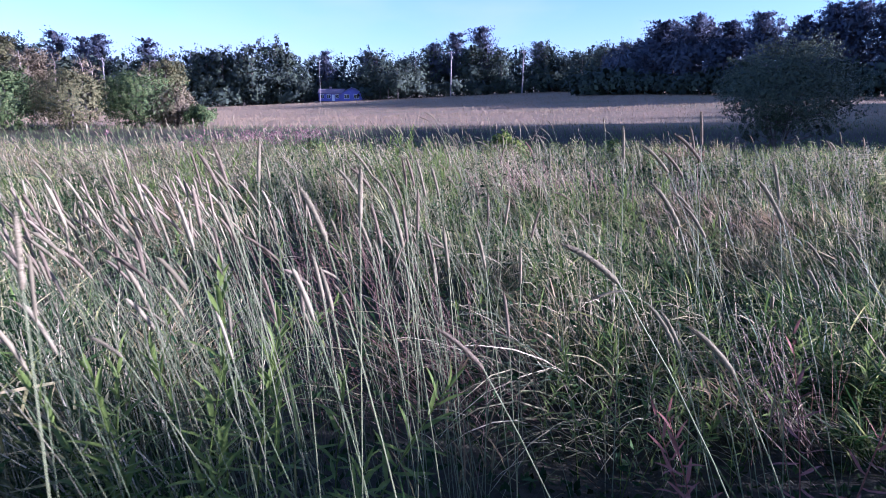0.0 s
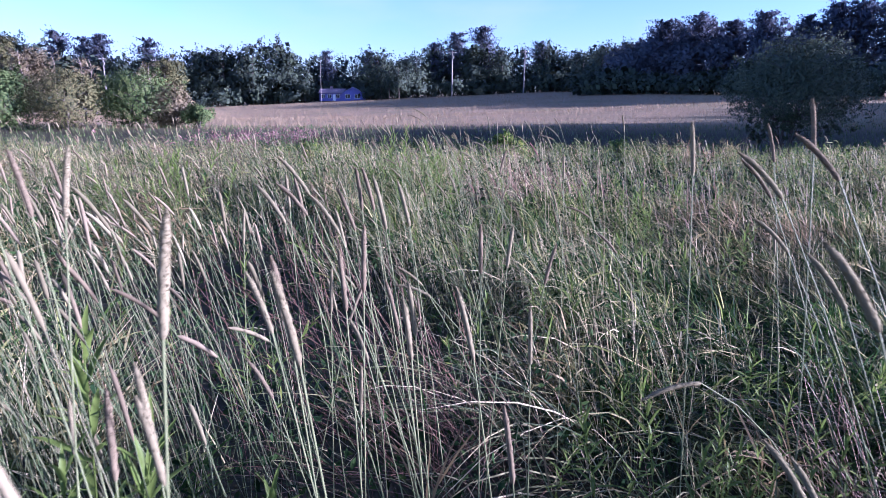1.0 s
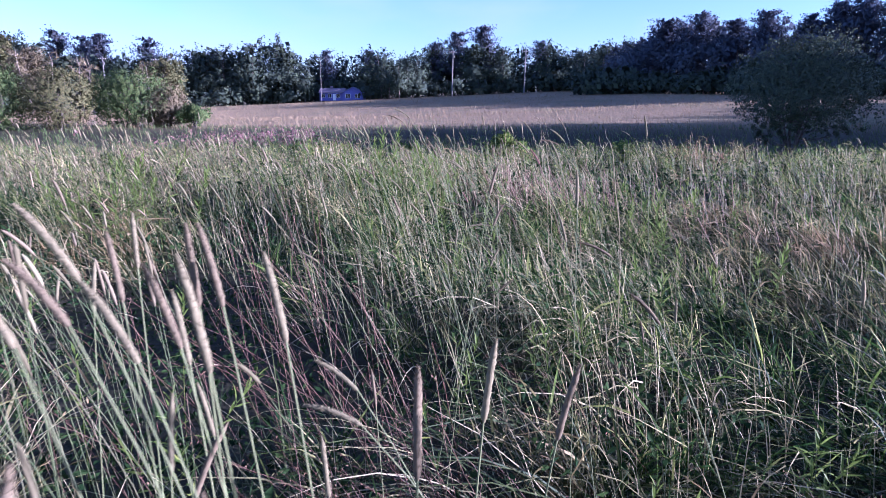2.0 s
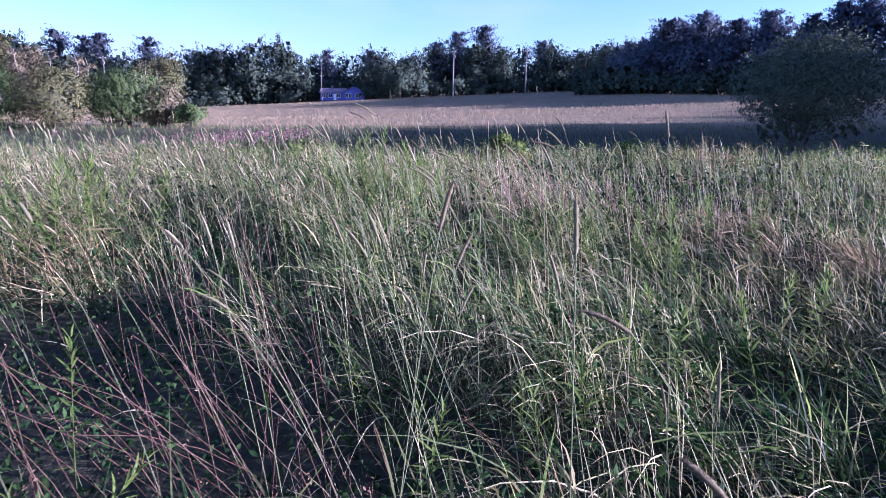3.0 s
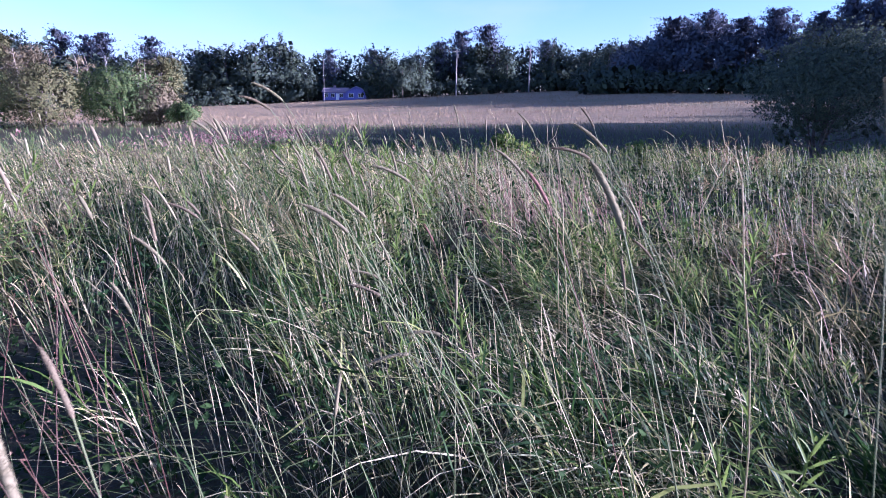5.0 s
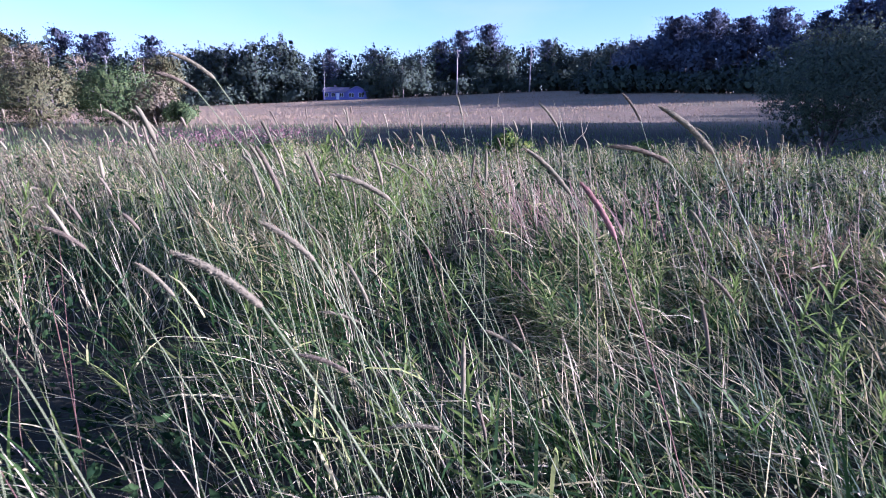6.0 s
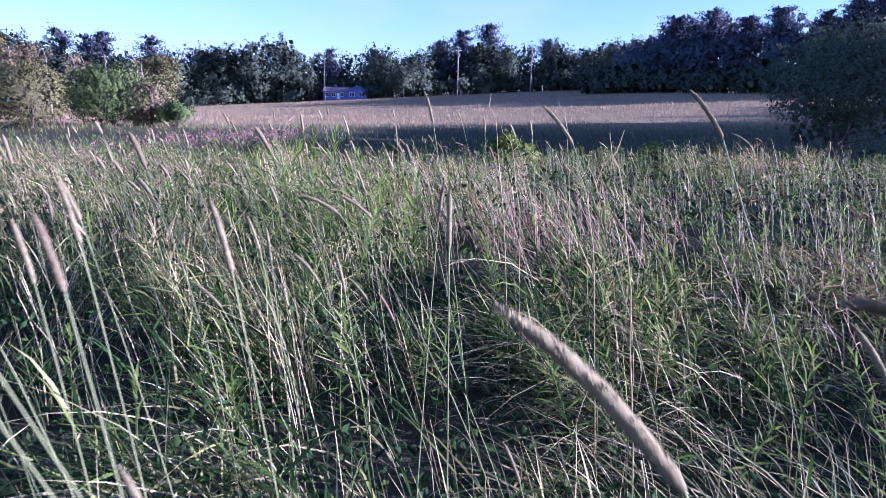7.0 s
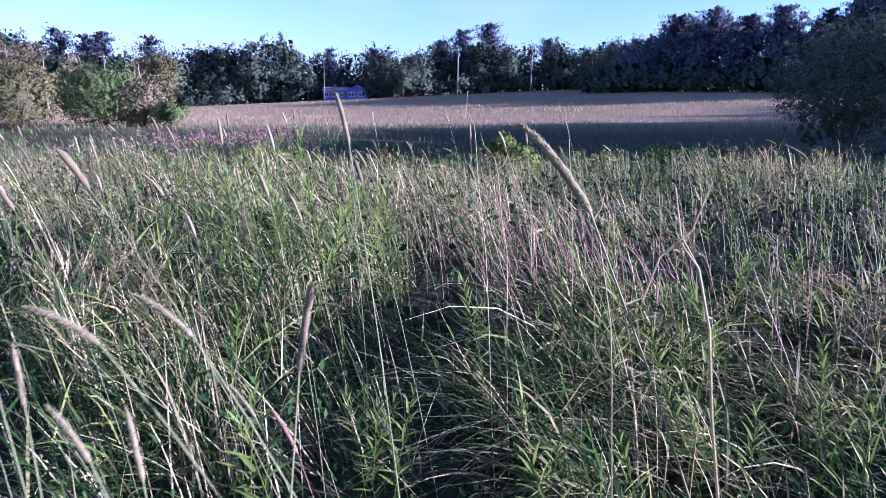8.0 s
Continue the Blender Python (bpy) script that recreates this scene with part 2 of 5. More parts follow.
# ---- ground ----
def build_ground():
    def axis(n, near, far):
        s = np.linspace(-1, 1, n)
        return near * s + (far - near) * np.sign(s) * np.abs(s) ** 5
    xs, ys = axis(111, 30, 1500), axis(151, 60, 2500) + 12
    X, Y = np.meshgrid(xs, ys, indexing="ij")
    V = np.stack([X, Y, gz(X, Y)], -1).reshape(-1, 3)
    a, b = np.meshgrid(np.arange(len(xs) - 1), np.arange(len(ys) - 1), indexing="ij")
    i = (a * len(ys) + b).ravel()
    q = np.stack([i, i + len(ys), i + len(ys) + 1, i + 1], -1)
    ob = put("ground", raw_mesh("ground", V, None, q, [M_GROUND], smooth_faces=True))
    tagged(ob, "uneven meadow soil rising gently to a hayfield", "ground", kind="structure")


build_ground()


# ---- trees ----
def leaf_cards(points, size, rng, up=0.3, aspect=0.55, heart=None):
    """Pointed leaves or leaf clumps, each folded along its rib, at the points. With a heart they are shaded softly, as one crown round it; the third answer is then the normals."""
    n = len(points)
    d = rng.normal(size=(n, 3))
    d[:, 2] += up
    d /= np.linalg.norm(d, axis=1, keepdims=True)
    e = np.cross(d, rng.normal(size=(n, 3)))
    e /= np.linalg.norm(e, axis=1, keepdims=True) + 1e-9
    nrm = np.cross(d, e)
    if heart is not None:
        out = points - np.asarray(heart)
        out /= np.linalg.norm(out, axis=1, keepdims=True) + 1e-9
        flip = np.sum(nrm * out, 1) < 0
        e[flip] *= -1
        nrm[flip] *= -1
    L = (size * rng.uniform(0.6, 1.4, n))[:, None]
    a = points - d * L * 0.5
    b = points + d * L * 0.5
    side = e * L * aspect * 0.5
    lift = nrm * L * 0.10
    v = np.stack([a, points + side - lift, b, points - side - lift], 1).reshape(-1, 3)
    i = np.arange(n)[:, None] * 4
    if heart is not None:
        # corners 0-2-1 turn counter-clockwise seen from the outside
        t = np.concatenate([i + [[0, 2, 1]], i + [[0, 3, 2]]])
        soft = out + 0.2 * nrm
        return v, t, np.repeat(soft / np.linalg.norm(soft, axis=1, keepdims=True), 4, 0)
    t = np.concatenate([i + [[0, 1, 2]], i + [[0, 2, 3]]])
    return v, t, None


def limbs_mesh(height, spread, rng, count, trunk_r, fork=0.25, multi=1, lean=0.15):
    """Trunk, or several stems, and tapered limbs as polylines."""
    paths, radii, tips = [], [], []
    s = np.linspace(0, 1, 7)
    for k in range(multi):
        a0 = rng.uniform(0, 6.28)
        out = (spread * 0.35 if multi > 1 else lean * 0.4) * rng.uniform(0.4, 1.1)
        wob = rng.normal(0, 0.03 * height, (7, 2)) * s[:, None]
        p = np.stack([np.cos(a0) * out * s + wob[:, 0] * 0.5, np.sin(a0) * out * s + wob[:, 1] * 0.5, height * (0.92 if multi == 1 else rng.uniform(0.6, 0.9)) * s - 0.1], 1)
        paths.append(p), radii.append(trunk_r * (1 - 0.86 * s) * (1 if multi == 1 else 0.6))
        for j in range(count // multi):
            f = rng.uniform(fork, 0.95)
            o = np.array([np.interp(f, s, p[:, c]) for c in range(3)])
            a, ln = rng.uniform(0, 6.28), spread * rng.uniform(0.45, 0.95) * (1.1 - 0.6 * abs(f - 0.5))
            u = rng.uniform(0.15, 0.75)
            q = o + np.stack([np.cos(a) * ln * s, np.sin(a) * ln * s, u * ln * s ** 1.3], 1)
            q[:, :2] += rng.normal(0, 0.04 * ln, (7, 2)) * s[:, None]
            paths.append(q), radii.append(trunk_r * 0.38 * (1 - 0.5 * f) * (1 - 0.85 * s))
            tips.append(q[4:])
    return np.array(paths), np.maximum(np.array(radii), 0.004), np.concatenate(tips)


def lobes_points(n, lobes, rng, shell=0.45):
    """Points near the skins of ellipsoid lobes (centre, radii), fewer inside."""
    w = np.array([r[0] * r[1] + r[0] * r[2] for c, r in lobes])
    pick = rng.choice(len(lobes), n, p=w / w.sum())
    c = np.array([l[0] for l in lobes])[pick]
    r = np.array([l[1] for l in lobes])[pick]
    d = rng.normal(size=(n, 3))
    d /= np.linalg.norm(d, axis=1, keepdims=True)
    rad = 1 - shell * rng.uniform(0, 1, n) ** 1.6
    return c + d * r * rad[:, None]


def clumped(points, rng, per, spread):
    """Turns each point into a cluster of points."""
    p = np.repeat(points, per, 0)
    d = rng.normal(size=p.shape)
    d *= (rng.uniform(0, 1, len(p)) ** 0.4 / (np.linalg.norm(d, axis=1) + 1e-9))[:, None]
    return p + d * spread * 1.6


def broadleaf(name, height, width, rng, leaf, leaves, size, label, category="tree", multi=1, low=0.2, nlobes=14, bark=None, group="", per=4, limbs=22, sides=6, dome=0.0, stem=1.0, full=1.0, heart_fill=0.0):
    t = thing(name, label, category, group)
    P, R, tips = limbs_mesh(height, width * 0.5, rng, limbs, (0.022 * height + 0.03) * stem, 0.22 if multi == 1 else 0.1, multi)
    v, a, q = tubes(P, R, sides)
    wood = put("trunk" if multi == 1 and category == "tree" else "branch_tangle", raw_mesh("trunk", v, a, q, [bark or M_BARK], smooth_faces=True), t)
    if wood.name.startswith("branch"):
        tagged(wood, kind="stuff")
    lobes = []
    for i in range(nlobes):
        f = rng.uniform(low + 0.1, 0.88)
        prof = math.sin(math.pi * min(max((f - low) / (1.02 - low), 0.03), 1) ** 0.75) ** 0.6
        ang, rr = rng.uniform(0, 6.28), width * 0.5 * prof * rng.uniform(0.35, 0.78)
        s = width * rng.uniform(0.13, 0.23) * (0.7 + 0.5 * prof) * full
        lobes.append(((math.cos(ang) * rr, math.sin(ang) * rr, height * f), (s, s, s * rng.uniform(0.6, 0.95))))
    lobes.append(((0, 0, height * (low + 0.55 * (1 - low))), (width * 0.3, width * 0.3, height * 0.3 * (1 - low))))
    nd = int(leaves / per * dome)
    if nd:
        # an even, bumpy dome over the lobes
        d = rng.normal(size=(nd, 3))
        d /= np.linalg.norm(d, axis=1, keepdims=True)
        bump = 1 + 0.07 * np.sin(7 * d[:, 0] + 3) * np.cos(6 * d[:, 1]) + 0.06 * np.sin(9 * d[:, 2] + 5 * d[:, 0])
        rad = bump * (0.94 - 0.30 * rng.uniform(0, 1, nd) ** 2)
        half = height * 0.5 * (1 - low)
        shell = np.stack([d[:, 0] * width * 0.5, d[:, 1] * width * 0.5, d[:, 2] * half], 1) * rad[:, None] + (0, 0, height - half)
        lobes_n = int(leaves / per * (0.85 - dome))
    else:
        shell, lobes_n = np.zeros((0, 3)), int(leaves / per * 0.85)
    pts = np.concatenate([shell, lobes_points(lobes_n, lobes, rng), tips[rng.integers(0, len(tips), int(leaves / per * 0.15))]])
    v, a, q = leaf_cards(clumped(pts, rng, per, size * 0.9), size, rng, aspect=0.72, heart=(0, 0, height * (0.35 + 0.2 * low)))
    if heart_fill:
        # large inner sprays that close the crown against the sky
        inner = [(c, tuple(0.72 * k for k in r)) for c, r in lobes]
        v2, a2, q2 = leaf_cards(lobes_points(int(leaves * heart_fill), inner, rng, 0.8), size * 2.3, rng, aspect=0.8, heart=(0, 0, height * (0.35 + 0.2 * low)))
        v, a, q = np.concatenate([v, v2]), np.concatenate([a, a2 + len(v)]), np.concatenate([q, q2])
    v[:, 2] = np.maximum(v[:, 2], 0.02)
    put("crown", raw_mesh("crown", v, a, None, [leaf], smooth_faces=True, normals=q), t)
    return t


def pine(name, height, width, rng, leaves, size, label, bare=0.35, group="", leaf=None):
    """A white pine: straight trunk, tiers of level, upturned limbs with flat needle plumes, ragged outline."""
    t = thing(name, label, "pine tree", group)
    paths, radii, pts = [], [], []
    s = np.linspace(0, 1, 5)
    paths.append(np.stack([0.02 * height * np.sin(3 * s), 0.015 * height * np.sin(2 * s + 1), height * 0.93 * s - 0.15], 1))
    radii.append((0.011 * height + 0.05) * (1 - 0.85 * s))
    tiers = 13
    for i in range(tiers):
        g = i / (tiers - 1)
        f = bare + (0.90 - bare) * g
        reach = width * 0.5 * (0.50 + 0.50 * math.sin(math.pi * (0.15 + 0.80 * g)))
        for k in range(rng.integers(5, 8)):
            a, ln = rng.uniform(0, 6.28), reach * rng.uniform(0.5, 1.15)
            up = rng.uniform(0.05, 0.40)
            q = np.stack([np.cos(a) * ln * s, np.sin(a) * ln * s, height * f + up * ln * s ** 1.6], 1)
            paths.append(q), radii.append(0.05 * (1 - 0.8 * s) * (0.4 + 0.6 * (1 - f)) + 0.01)
            m = max(2, int(leaves / (tiers * 6)))
            u = rng.uniform(0.15, 1.05, m)
            pts.append(np.stack([np.interp(u, s, q[:, c]) for c in range(3)], 1) + rng.normal(0, 1, (m, 3)) * (0.13 * ln + 0.1, 0.13 * ln + 0.1, 0.04 * ln + 0.10))
    v, a, q = tubes(np.array(paths), np.array(radii), 4)
    put("trunk", raw_mesh("trunk", v, a, q, [M_BARK], smooth_faces=True), t)
    pts = np.concatenate(pts)
    v, a, q = leaf_cards(pts, size, rng, up=0.4, aspect=0.62, heart=(0, 0, height * 0.45))
    near_trunk = pts[rng.integers(0, len(pts), len(pts) // 5)] * (0.55, 0.55, 1)
    v2, a2, q2 = leaf_cards(near_trunk, size * 2.0, rng, up=0.1, aspect=0.7, heart=(0, 0, height * 0.45))
    v, a, q = np.concatenate([v, v2]), np.concatenate([a, a2 + len(v)]), np.concatenate([q, q2])
    put("crown", raw_mesh("crown", v, a, None, [leaf or M_NEEDLE_HAZED], smooth_faces=True, normals=q), t)
    return t


def bare_snag(name, height, rng, label):
    """A thin, nearly dead tree: pale trunk, twigs, few brown leaves."""
    t = thing(name, label, "dead tree", "thin dead trees")
    P, R, tips = limbs_mesh(height, height * 0.16, rng, 16, 0.012 * height + 0.05, 0.3)
    v, a, q = tubes(P, R, 5)
    put("trunk", raw_mesh("trunk", v, a, q, [M_PALE_BARK], smooth_faces=True), t)
    v, a, q = leaf_cards(clumped(tips, rng, 5, height * 0.03), 0.3, rng)
    put("crown", raw_mesh("crown", v, a, q, [M_BROWN]), t)
    return t


F = 784 / math.tan(radians(36.15))      # the lens in picture widths
HORIZON, EYE = 192.0, 1.25


def stand(col, dist):
    """The place on the ground at a bearing from the walk's start, at a distance along it."""
    x = (col - 784) / F * dist
    return x, dist, float(gz(x, dist))


def height_to(row, dist, z):
    return (HORIZON - row) / F * dist + EYE - z


def stand_row(col, dist):
    return HORIZON - (stand(col, dist)[2] - EYE) / dist * F


rng = np.random.default_rng(7)
SKYLINE = np.array([(0, 62), (60, 72), (100, 90), (240, 112), (340, 92), (420, 88), (500, 80), (560, 97), (620, 92), (700, 97),
                    (745, 102), (780, 78), (880, 86), (945, 78), (990, 97), (1060, 84), (1110, 76), (1160, 48), (1260, 42), (1330, 30), (1400, 30), (1450, 14), (1568, 8), (1900, 0)])


def build_woods():
    g = "far woods"
    def family(leaves, size, n_pine, s_pine, leaf):
        a = [broadleaf("woodland_tree", 12, w, rng, leaf, leaves, size, "dark green broadleaf tree in the edge of the woods", group=g, low=l, nlobes=30, limbs=6, sides=4, full=1.25, heart_fill=0.13)
             for w, l in ((8.5, 0.0), (7.0, 0.02), (9.5, 0.04), (6.0, 0.0))]
        b = [pine("white_pine", 15, w, rng, n_pine, s_pine, "tall dark green white pine in the woods", l, g) for w, l in ((8.0, 0.3), (6.5, 0.42), (9.0, 0.25))]
        return a, b
    kinds, pines = family(2400, 0.36, 2600, 0.36, M_LEAF)
    # the nearer wood's leaf carries its bluish shade in its colour
    near_kinds, near_pines = family(3000, 0.33, 3300, 0.32, M_LEAF_HAZED)
    # trees for places out of view, there for the shadows they cast
    side_kinds = [broadleaf("woodland_tree", 12, w, rng, M_LEAF, 900, 1.15, "dark green broadleaf tree in the edge of the woods", group=g, low=0.0, nlobes=16, limbs=6, sides=4, full=1.2, heart_fill=0.1) for w in (8.5, 7.0)]
    thickets = [broadleaf("thicket", 5, 8.5, rng, M_LEAF, 850, 0.52, "dense dark undergrowth at the foot of the woods", "undergrowth", 1, 0.0, 14, group="undergrowth of the woods", limbs=8, sides=4, full=1.2, heart_fill=0.2)
                for k in range(2)]
    used = set()

    def set_tree(src, base_h, col, row, dist, wide=1.0):
        x, y, z = stand(col, dist)
        plant(src, base_h, x, y, max(height_to(row, dist, z), 2.0), wide)

    def plant(src, base_h, x, y, h, wide=1.0):
        z = float(gz(x, y))
        s = h / base_h
        m = pose(x, y, z, 0, 0, rng.uniform(0, 360)) @ Matrix.Diagonal((s * wide, s * wide, s, 1))
        if src.name in used:
            copy_thing(src, m).matrix_basis = m
        else:
            used.add(src.name)
            src.matrix_basis = m
    # the far edge, two rows deep, broken by taller pines
    for dist, drop, step in ((206, -3, 30), (218, 3, 27)):
        for col in np.arange(-160, 1120, step):
            c = col + rng.uniform(-12, 12)
            if dist == 206 and (545 < c < 665 or abs(c - 797) < 10 or abs(c - 920) < 9):
                continue
            set_tree(kinds[rng.integers(4)], 12, c, np.interp(c, SKYLINE[:, 0], SKYLINE[:, 1]) + drop + rng.uniform(-4, 11), dist + rng.uniform(-4, 4), rng.uniform(0.85, 1.2))
    for col in np.arange(-170, 1080, 26):
        if not 555 < col < 660:
            set_tree(thickets[rng.integers(2)], 5, col + rng.uniform(-8, 8), stand_row(col, 201) - rng.uniform(20, 32), 201 + rng.uniform(-2, 2), 1.1)
    # trees close by the house; those on its right are added to shade it
    for col, d in ((676, 197), (690, 194), (706, 192), (720, 196), (545, 200)):
        set_tree(kinds[rng.integers(4)], 12, col, 118, d, 0.8)
    for col in np.arange(540, 680, 20):
        set_tree(thickets[rng.integers(2)], 5, col, stand_row(col, 213) - rng.uniform(30, 40), 213, 1.1)
    for col, row in ((130, 54), (176, 66), (204, 58), (285, 68), (770, 76), (806, 58), (849, 48), (944, 74), (395, 92), (585, 90), (655, 90), (30, 62)):
        set_tree(pines[rng.integers(3)], 15.7, col, row, 212 + rng.uniform(-3, 3), rng.uniform(0.8, 1.05))
    # the nearer wood: its edge runs from the rise towards the walker's side
    def edge(u, back):
        return 39 + 0.585 * u + 0.811 * back, 115 - 0.811 * u + 0.585 * back

    def skyline(x, y, drop, u, back):
        col = 784 + x / max(y, 8) * F
        if u > 43:
            # unseen beside the view: tree heights set so that their shadow leaves a sunlit strip on the field
            return np.interp(u, (43, 58, 77.5, 81, 96, 99, 108, 115, 122, 150), (13.5, 13.0, 13.6, 6.0, 6.0, 14.0, 16.5, 18, 20, 20)) + (1.0 if back else 0) + rng.uniform(-0.5, 0.5)
        return max(height_to(np.interp(col, SKYLINE[:, 0], SKYLINE[:, 1]) + drop, y, float(gz(x, y))), 3.0)
    for back, drop, step in ((0, 12, 4.2), (7, -2, 5.8)):
        for u in np.concatenate([np.arange(-6, 64, step), np.arange(64, 150, 3.0)]):
            x, y = edge(u + rng.uniform(-1.2, 1.2), back + rng.uniform(-1.5, 1.5))
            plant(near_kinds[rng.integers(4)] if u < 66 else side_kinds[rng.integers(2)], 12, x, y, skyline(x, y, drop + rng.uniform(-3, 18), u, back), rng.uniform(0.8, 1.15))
    for u in np.arange(-14, 76, 2.8):
        x, y = edge(u, -3 + rng.uniform(-1, 1))
        plant(thickets[rng.integers(2)], 5, x, y, rng.uniform(3.2, 4.8), 1.0)
    for col, row in ((1152, 36), (1206, 25), (1262, 36), (1318, 20), (1392, 26), (1440, 4), (1475, 2), (1530, 4), (1600, -2)):
        dist = 121.8 / ((col - 784) / F + 0.72) + rng.uniform(0, 3)
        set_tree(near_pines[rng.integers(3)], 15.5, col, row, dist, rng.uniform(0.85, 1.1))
    # the flank between the two, two rows deep
    for back, step in ((0, 6.0), (8, 8.0)):
        for d in np.arange(120, 212, step):
            x = 41 + back + rng.uniform(-1.5, 1.5)
            y = d + rng.uniform(-1.5, 1.5)
            col = 784 + x / y * F
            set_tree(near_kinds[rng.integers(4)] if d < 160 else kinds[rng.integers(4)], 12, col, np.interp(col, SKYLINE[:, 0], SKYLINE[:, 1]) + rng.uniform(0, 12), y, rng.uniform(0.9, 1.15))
    for d in range(118, 205, 6):
        plant(thickets[rng.integers(2)], 5, 39 + rng.uniform(-1, 1.5), d, rng.uniform(3.5, 5.0), 1.0)
    # beyond the picture, where the sun stands: an unseen clump, added to shade the hollow
    for x, y, h in ((38.5, 11.6, 9.4), (40.8, 16.5, 9.9), (42.9, 20.9, 10.2), (46.0, 25.3, 10.6), (50.1, 13.2, 10.3), (51.2, 18.2, 10.5), (54.4, 23.6, 11.2), (57.5, 29.0, 11.8), (61.5, 18.0, 12.6)):
        plant(side_kinds[rng.integers(2)], 12, x, y, h, 1.2)


build_woods()


def build_bushes():
    g = "bushes at the meadow's edge"
    def at(ob, col, dist, turn=0):
        ob.matrix_basis = pose(*stand(col, dist), 0, 0, turn)
    r = np.random.default_rng(21)
    at(broadleaf("shrub", 4.2, 4.75, r, M_SHRUB, 42000, 0.062, "large round dark green shrub with many stems, shaded", "shrub", 11, 0.26, 44, group=g, per=5, dome=0.25, stem=0.55, limbs=44), 1368, 22.5)
    at(broadleaf("shrub", 3.2, 4.9, r, M_LEAF_PALE, 22000, 0.085, "rounded pale green willow bush in evening sun", "shrub", 6, 0.0, 30, group=g, per=6, dome=0.3), 262, 37)
    at(broadleaf("shrub", 2.6, 2.3, r, M_BROWN, 4500, 0.11, "thin brownish bush with small dry leaves", "shrub", 8, 0.0, 14, group=g, per=6, dome=0.3), 322, 36.5)
    at(broadleaf("shrub", 3.3, 3.9, r, M_OLIVE, 16000, 0.080, "thin olive bush with small dry leaves", "shrub", 8, 0.0, 20, group=g, per=6, dome=0.4), 138, 34)
    at(broadleaf("shrub", 3.3, 4.2, r, M_LEAF_PALE, 17000, 0.09, "pale green willow bush in evening sun", "shrub", 6, 0.0, 20, group=g, per=6, dome=0.45), 25, 33.5)
    at(broadleaf("shrub", 3.4, 4.2, r, M_LEAF_PALE, 9000, 0.14, "pale green willow bush in evening sun", "shrub", 6, 0.05, 20, group=g, per=6), -90, 34)
    at(broadleaf("shrub", 1.35, 1.6, r, M_LEAF_PALE, 3500, 0.10, "low green bush in the grass", "shrub", 4, 0.03, 10, group=g, per=6), 366, 36)
    at(broadleaf("young_tree", 12.2, 8.0, r, M_OLIVE, 9000, 0.24, "thin olive tree with sparse dry leaves", "tree", 1, 0.15, 16, group=g, per=5), 28, 92)
    at(broadleaf("young_tree", 10.2, 6.5, r, M_BROWN, 7000, 0.22, "thin brown tree with sparse dry leaves", "tree", 1, 0.15, 14, group=g, per=5), 78, 88)
    at(broadleaf("young_tree", 7.6, 5.5, r, M_OLIVE, 6000, 0.22, "thin olive tree with sparse dry leaves", "tree", 1, 0.1, 14, group=g, per=5), 310, 80)
    at(broadleaf("young_tree", 12.0, 8.0, r, M_OLIVE, 6000, 0.28, "thin olive tree with sparse dry leaves", "tree", 1, 0.15, 14, group=g, per=5), -40, 90)
    # low shoots along the near edge of the hollow
    for col, dist, h in ((880, 14.5, 1.05), (905, 14.2, 0.95), (1085, 14.8, 0.95), (590, 15.5, 1.0), (560, 15.2, 0.9), (725, 18, 0.9), (1190, 19.5, 0.8), (620, 16, 0.95)):
        at(broadleaf("bush_shoot", h, 0.75, r, M_HERB, 900, 0.075, "small bright green bush standing in the meadow", "shrub", 4, 0.05, 8, group="small bushes in the meadow", per=5), col, dist)
    for col, row, dist in ((66, 88, 86), (122, 92, 88), (168, 100, 84), (186, 104, 84), (284, 108, 78), (276, 114, 78), (268, 118, 79)):
        x, y, z = stand(col, dist)
        ob = bare_snag("dead_tree", height_to(row, dist, z), r, "thin pale dead tree with brown twigs")
        ob.matrix_basis = pose(x, y, z)


build_bushes()


# ---- house, poles ----
def box(bm, x0, x1, y0, y1, z0, z1):
    m = Matrix.Translation(((x0 + x1) / 2, (y0 + y1) / 2, (z0 + z1) / 2)) @ Matrix.Diagonal((x1 - x0, y1 - y0, z1 - z0, 1))
    bmesh.ops.create_cube(bm, size=1, matrix=m)
    return bm


def gable(bm, x0, x1, y0, y1, z0, z1, over=0.3, thick=0.15):
    """A roof with its ridge along x."""
    ym = (y0 + y1) / 2
    for a, b in (((y0 - over, z0 - 0.1), (ym, z1)), ((y1 + over, z0 - 0.1), (ym, z1))):
        v = [bm.verts.new(p) for x in (x0 - over, x1 + over) for p in ((x, a[0], a[1]), (x, b[0], b[1]), (x, b[0], b[1] + thick), (x, a[0], a[1] + thick))]
        for f in ((0, 1, 2, 3), (7, 6, 5, 4), (0, 4, 5, 1), (1, 5, 6, 2), (2, 6, 7, 3), (3, 7, 4, 0)):
            bm.faces.new([v[i] for i in f])
    bmesh.ops.recalc_face_normals(bm, faces=bm.faces)
    return bm


def window(parent, x, y, z, w, h):
    wd = part("window", box(bmesh.new(), x - w / 2, x + w / 2, y - 0.03, y + 0.02, z, z + h), M_WINDOW, parent, "dark glass window")
    bm = bmesh.new()
    for a, b, c, d in ((-w / 2 - 0.08, -w / 2, 0, h), (w / 2, w / 2 + 0.08, 0, h), (-w / 2 - 0.08, w / 2 + 0.08, h, h + 0.08), (-w / 2 - 0.08, w / 2 + 0.08, -0.08, 0), (-0.03, 0.03, 0, h)):
        box(bm, x + a, x + b, y - 0.07, y + 0.0, z + c, z + d)
    part("frame", bm, M_WHITE, wd, "white window frame")


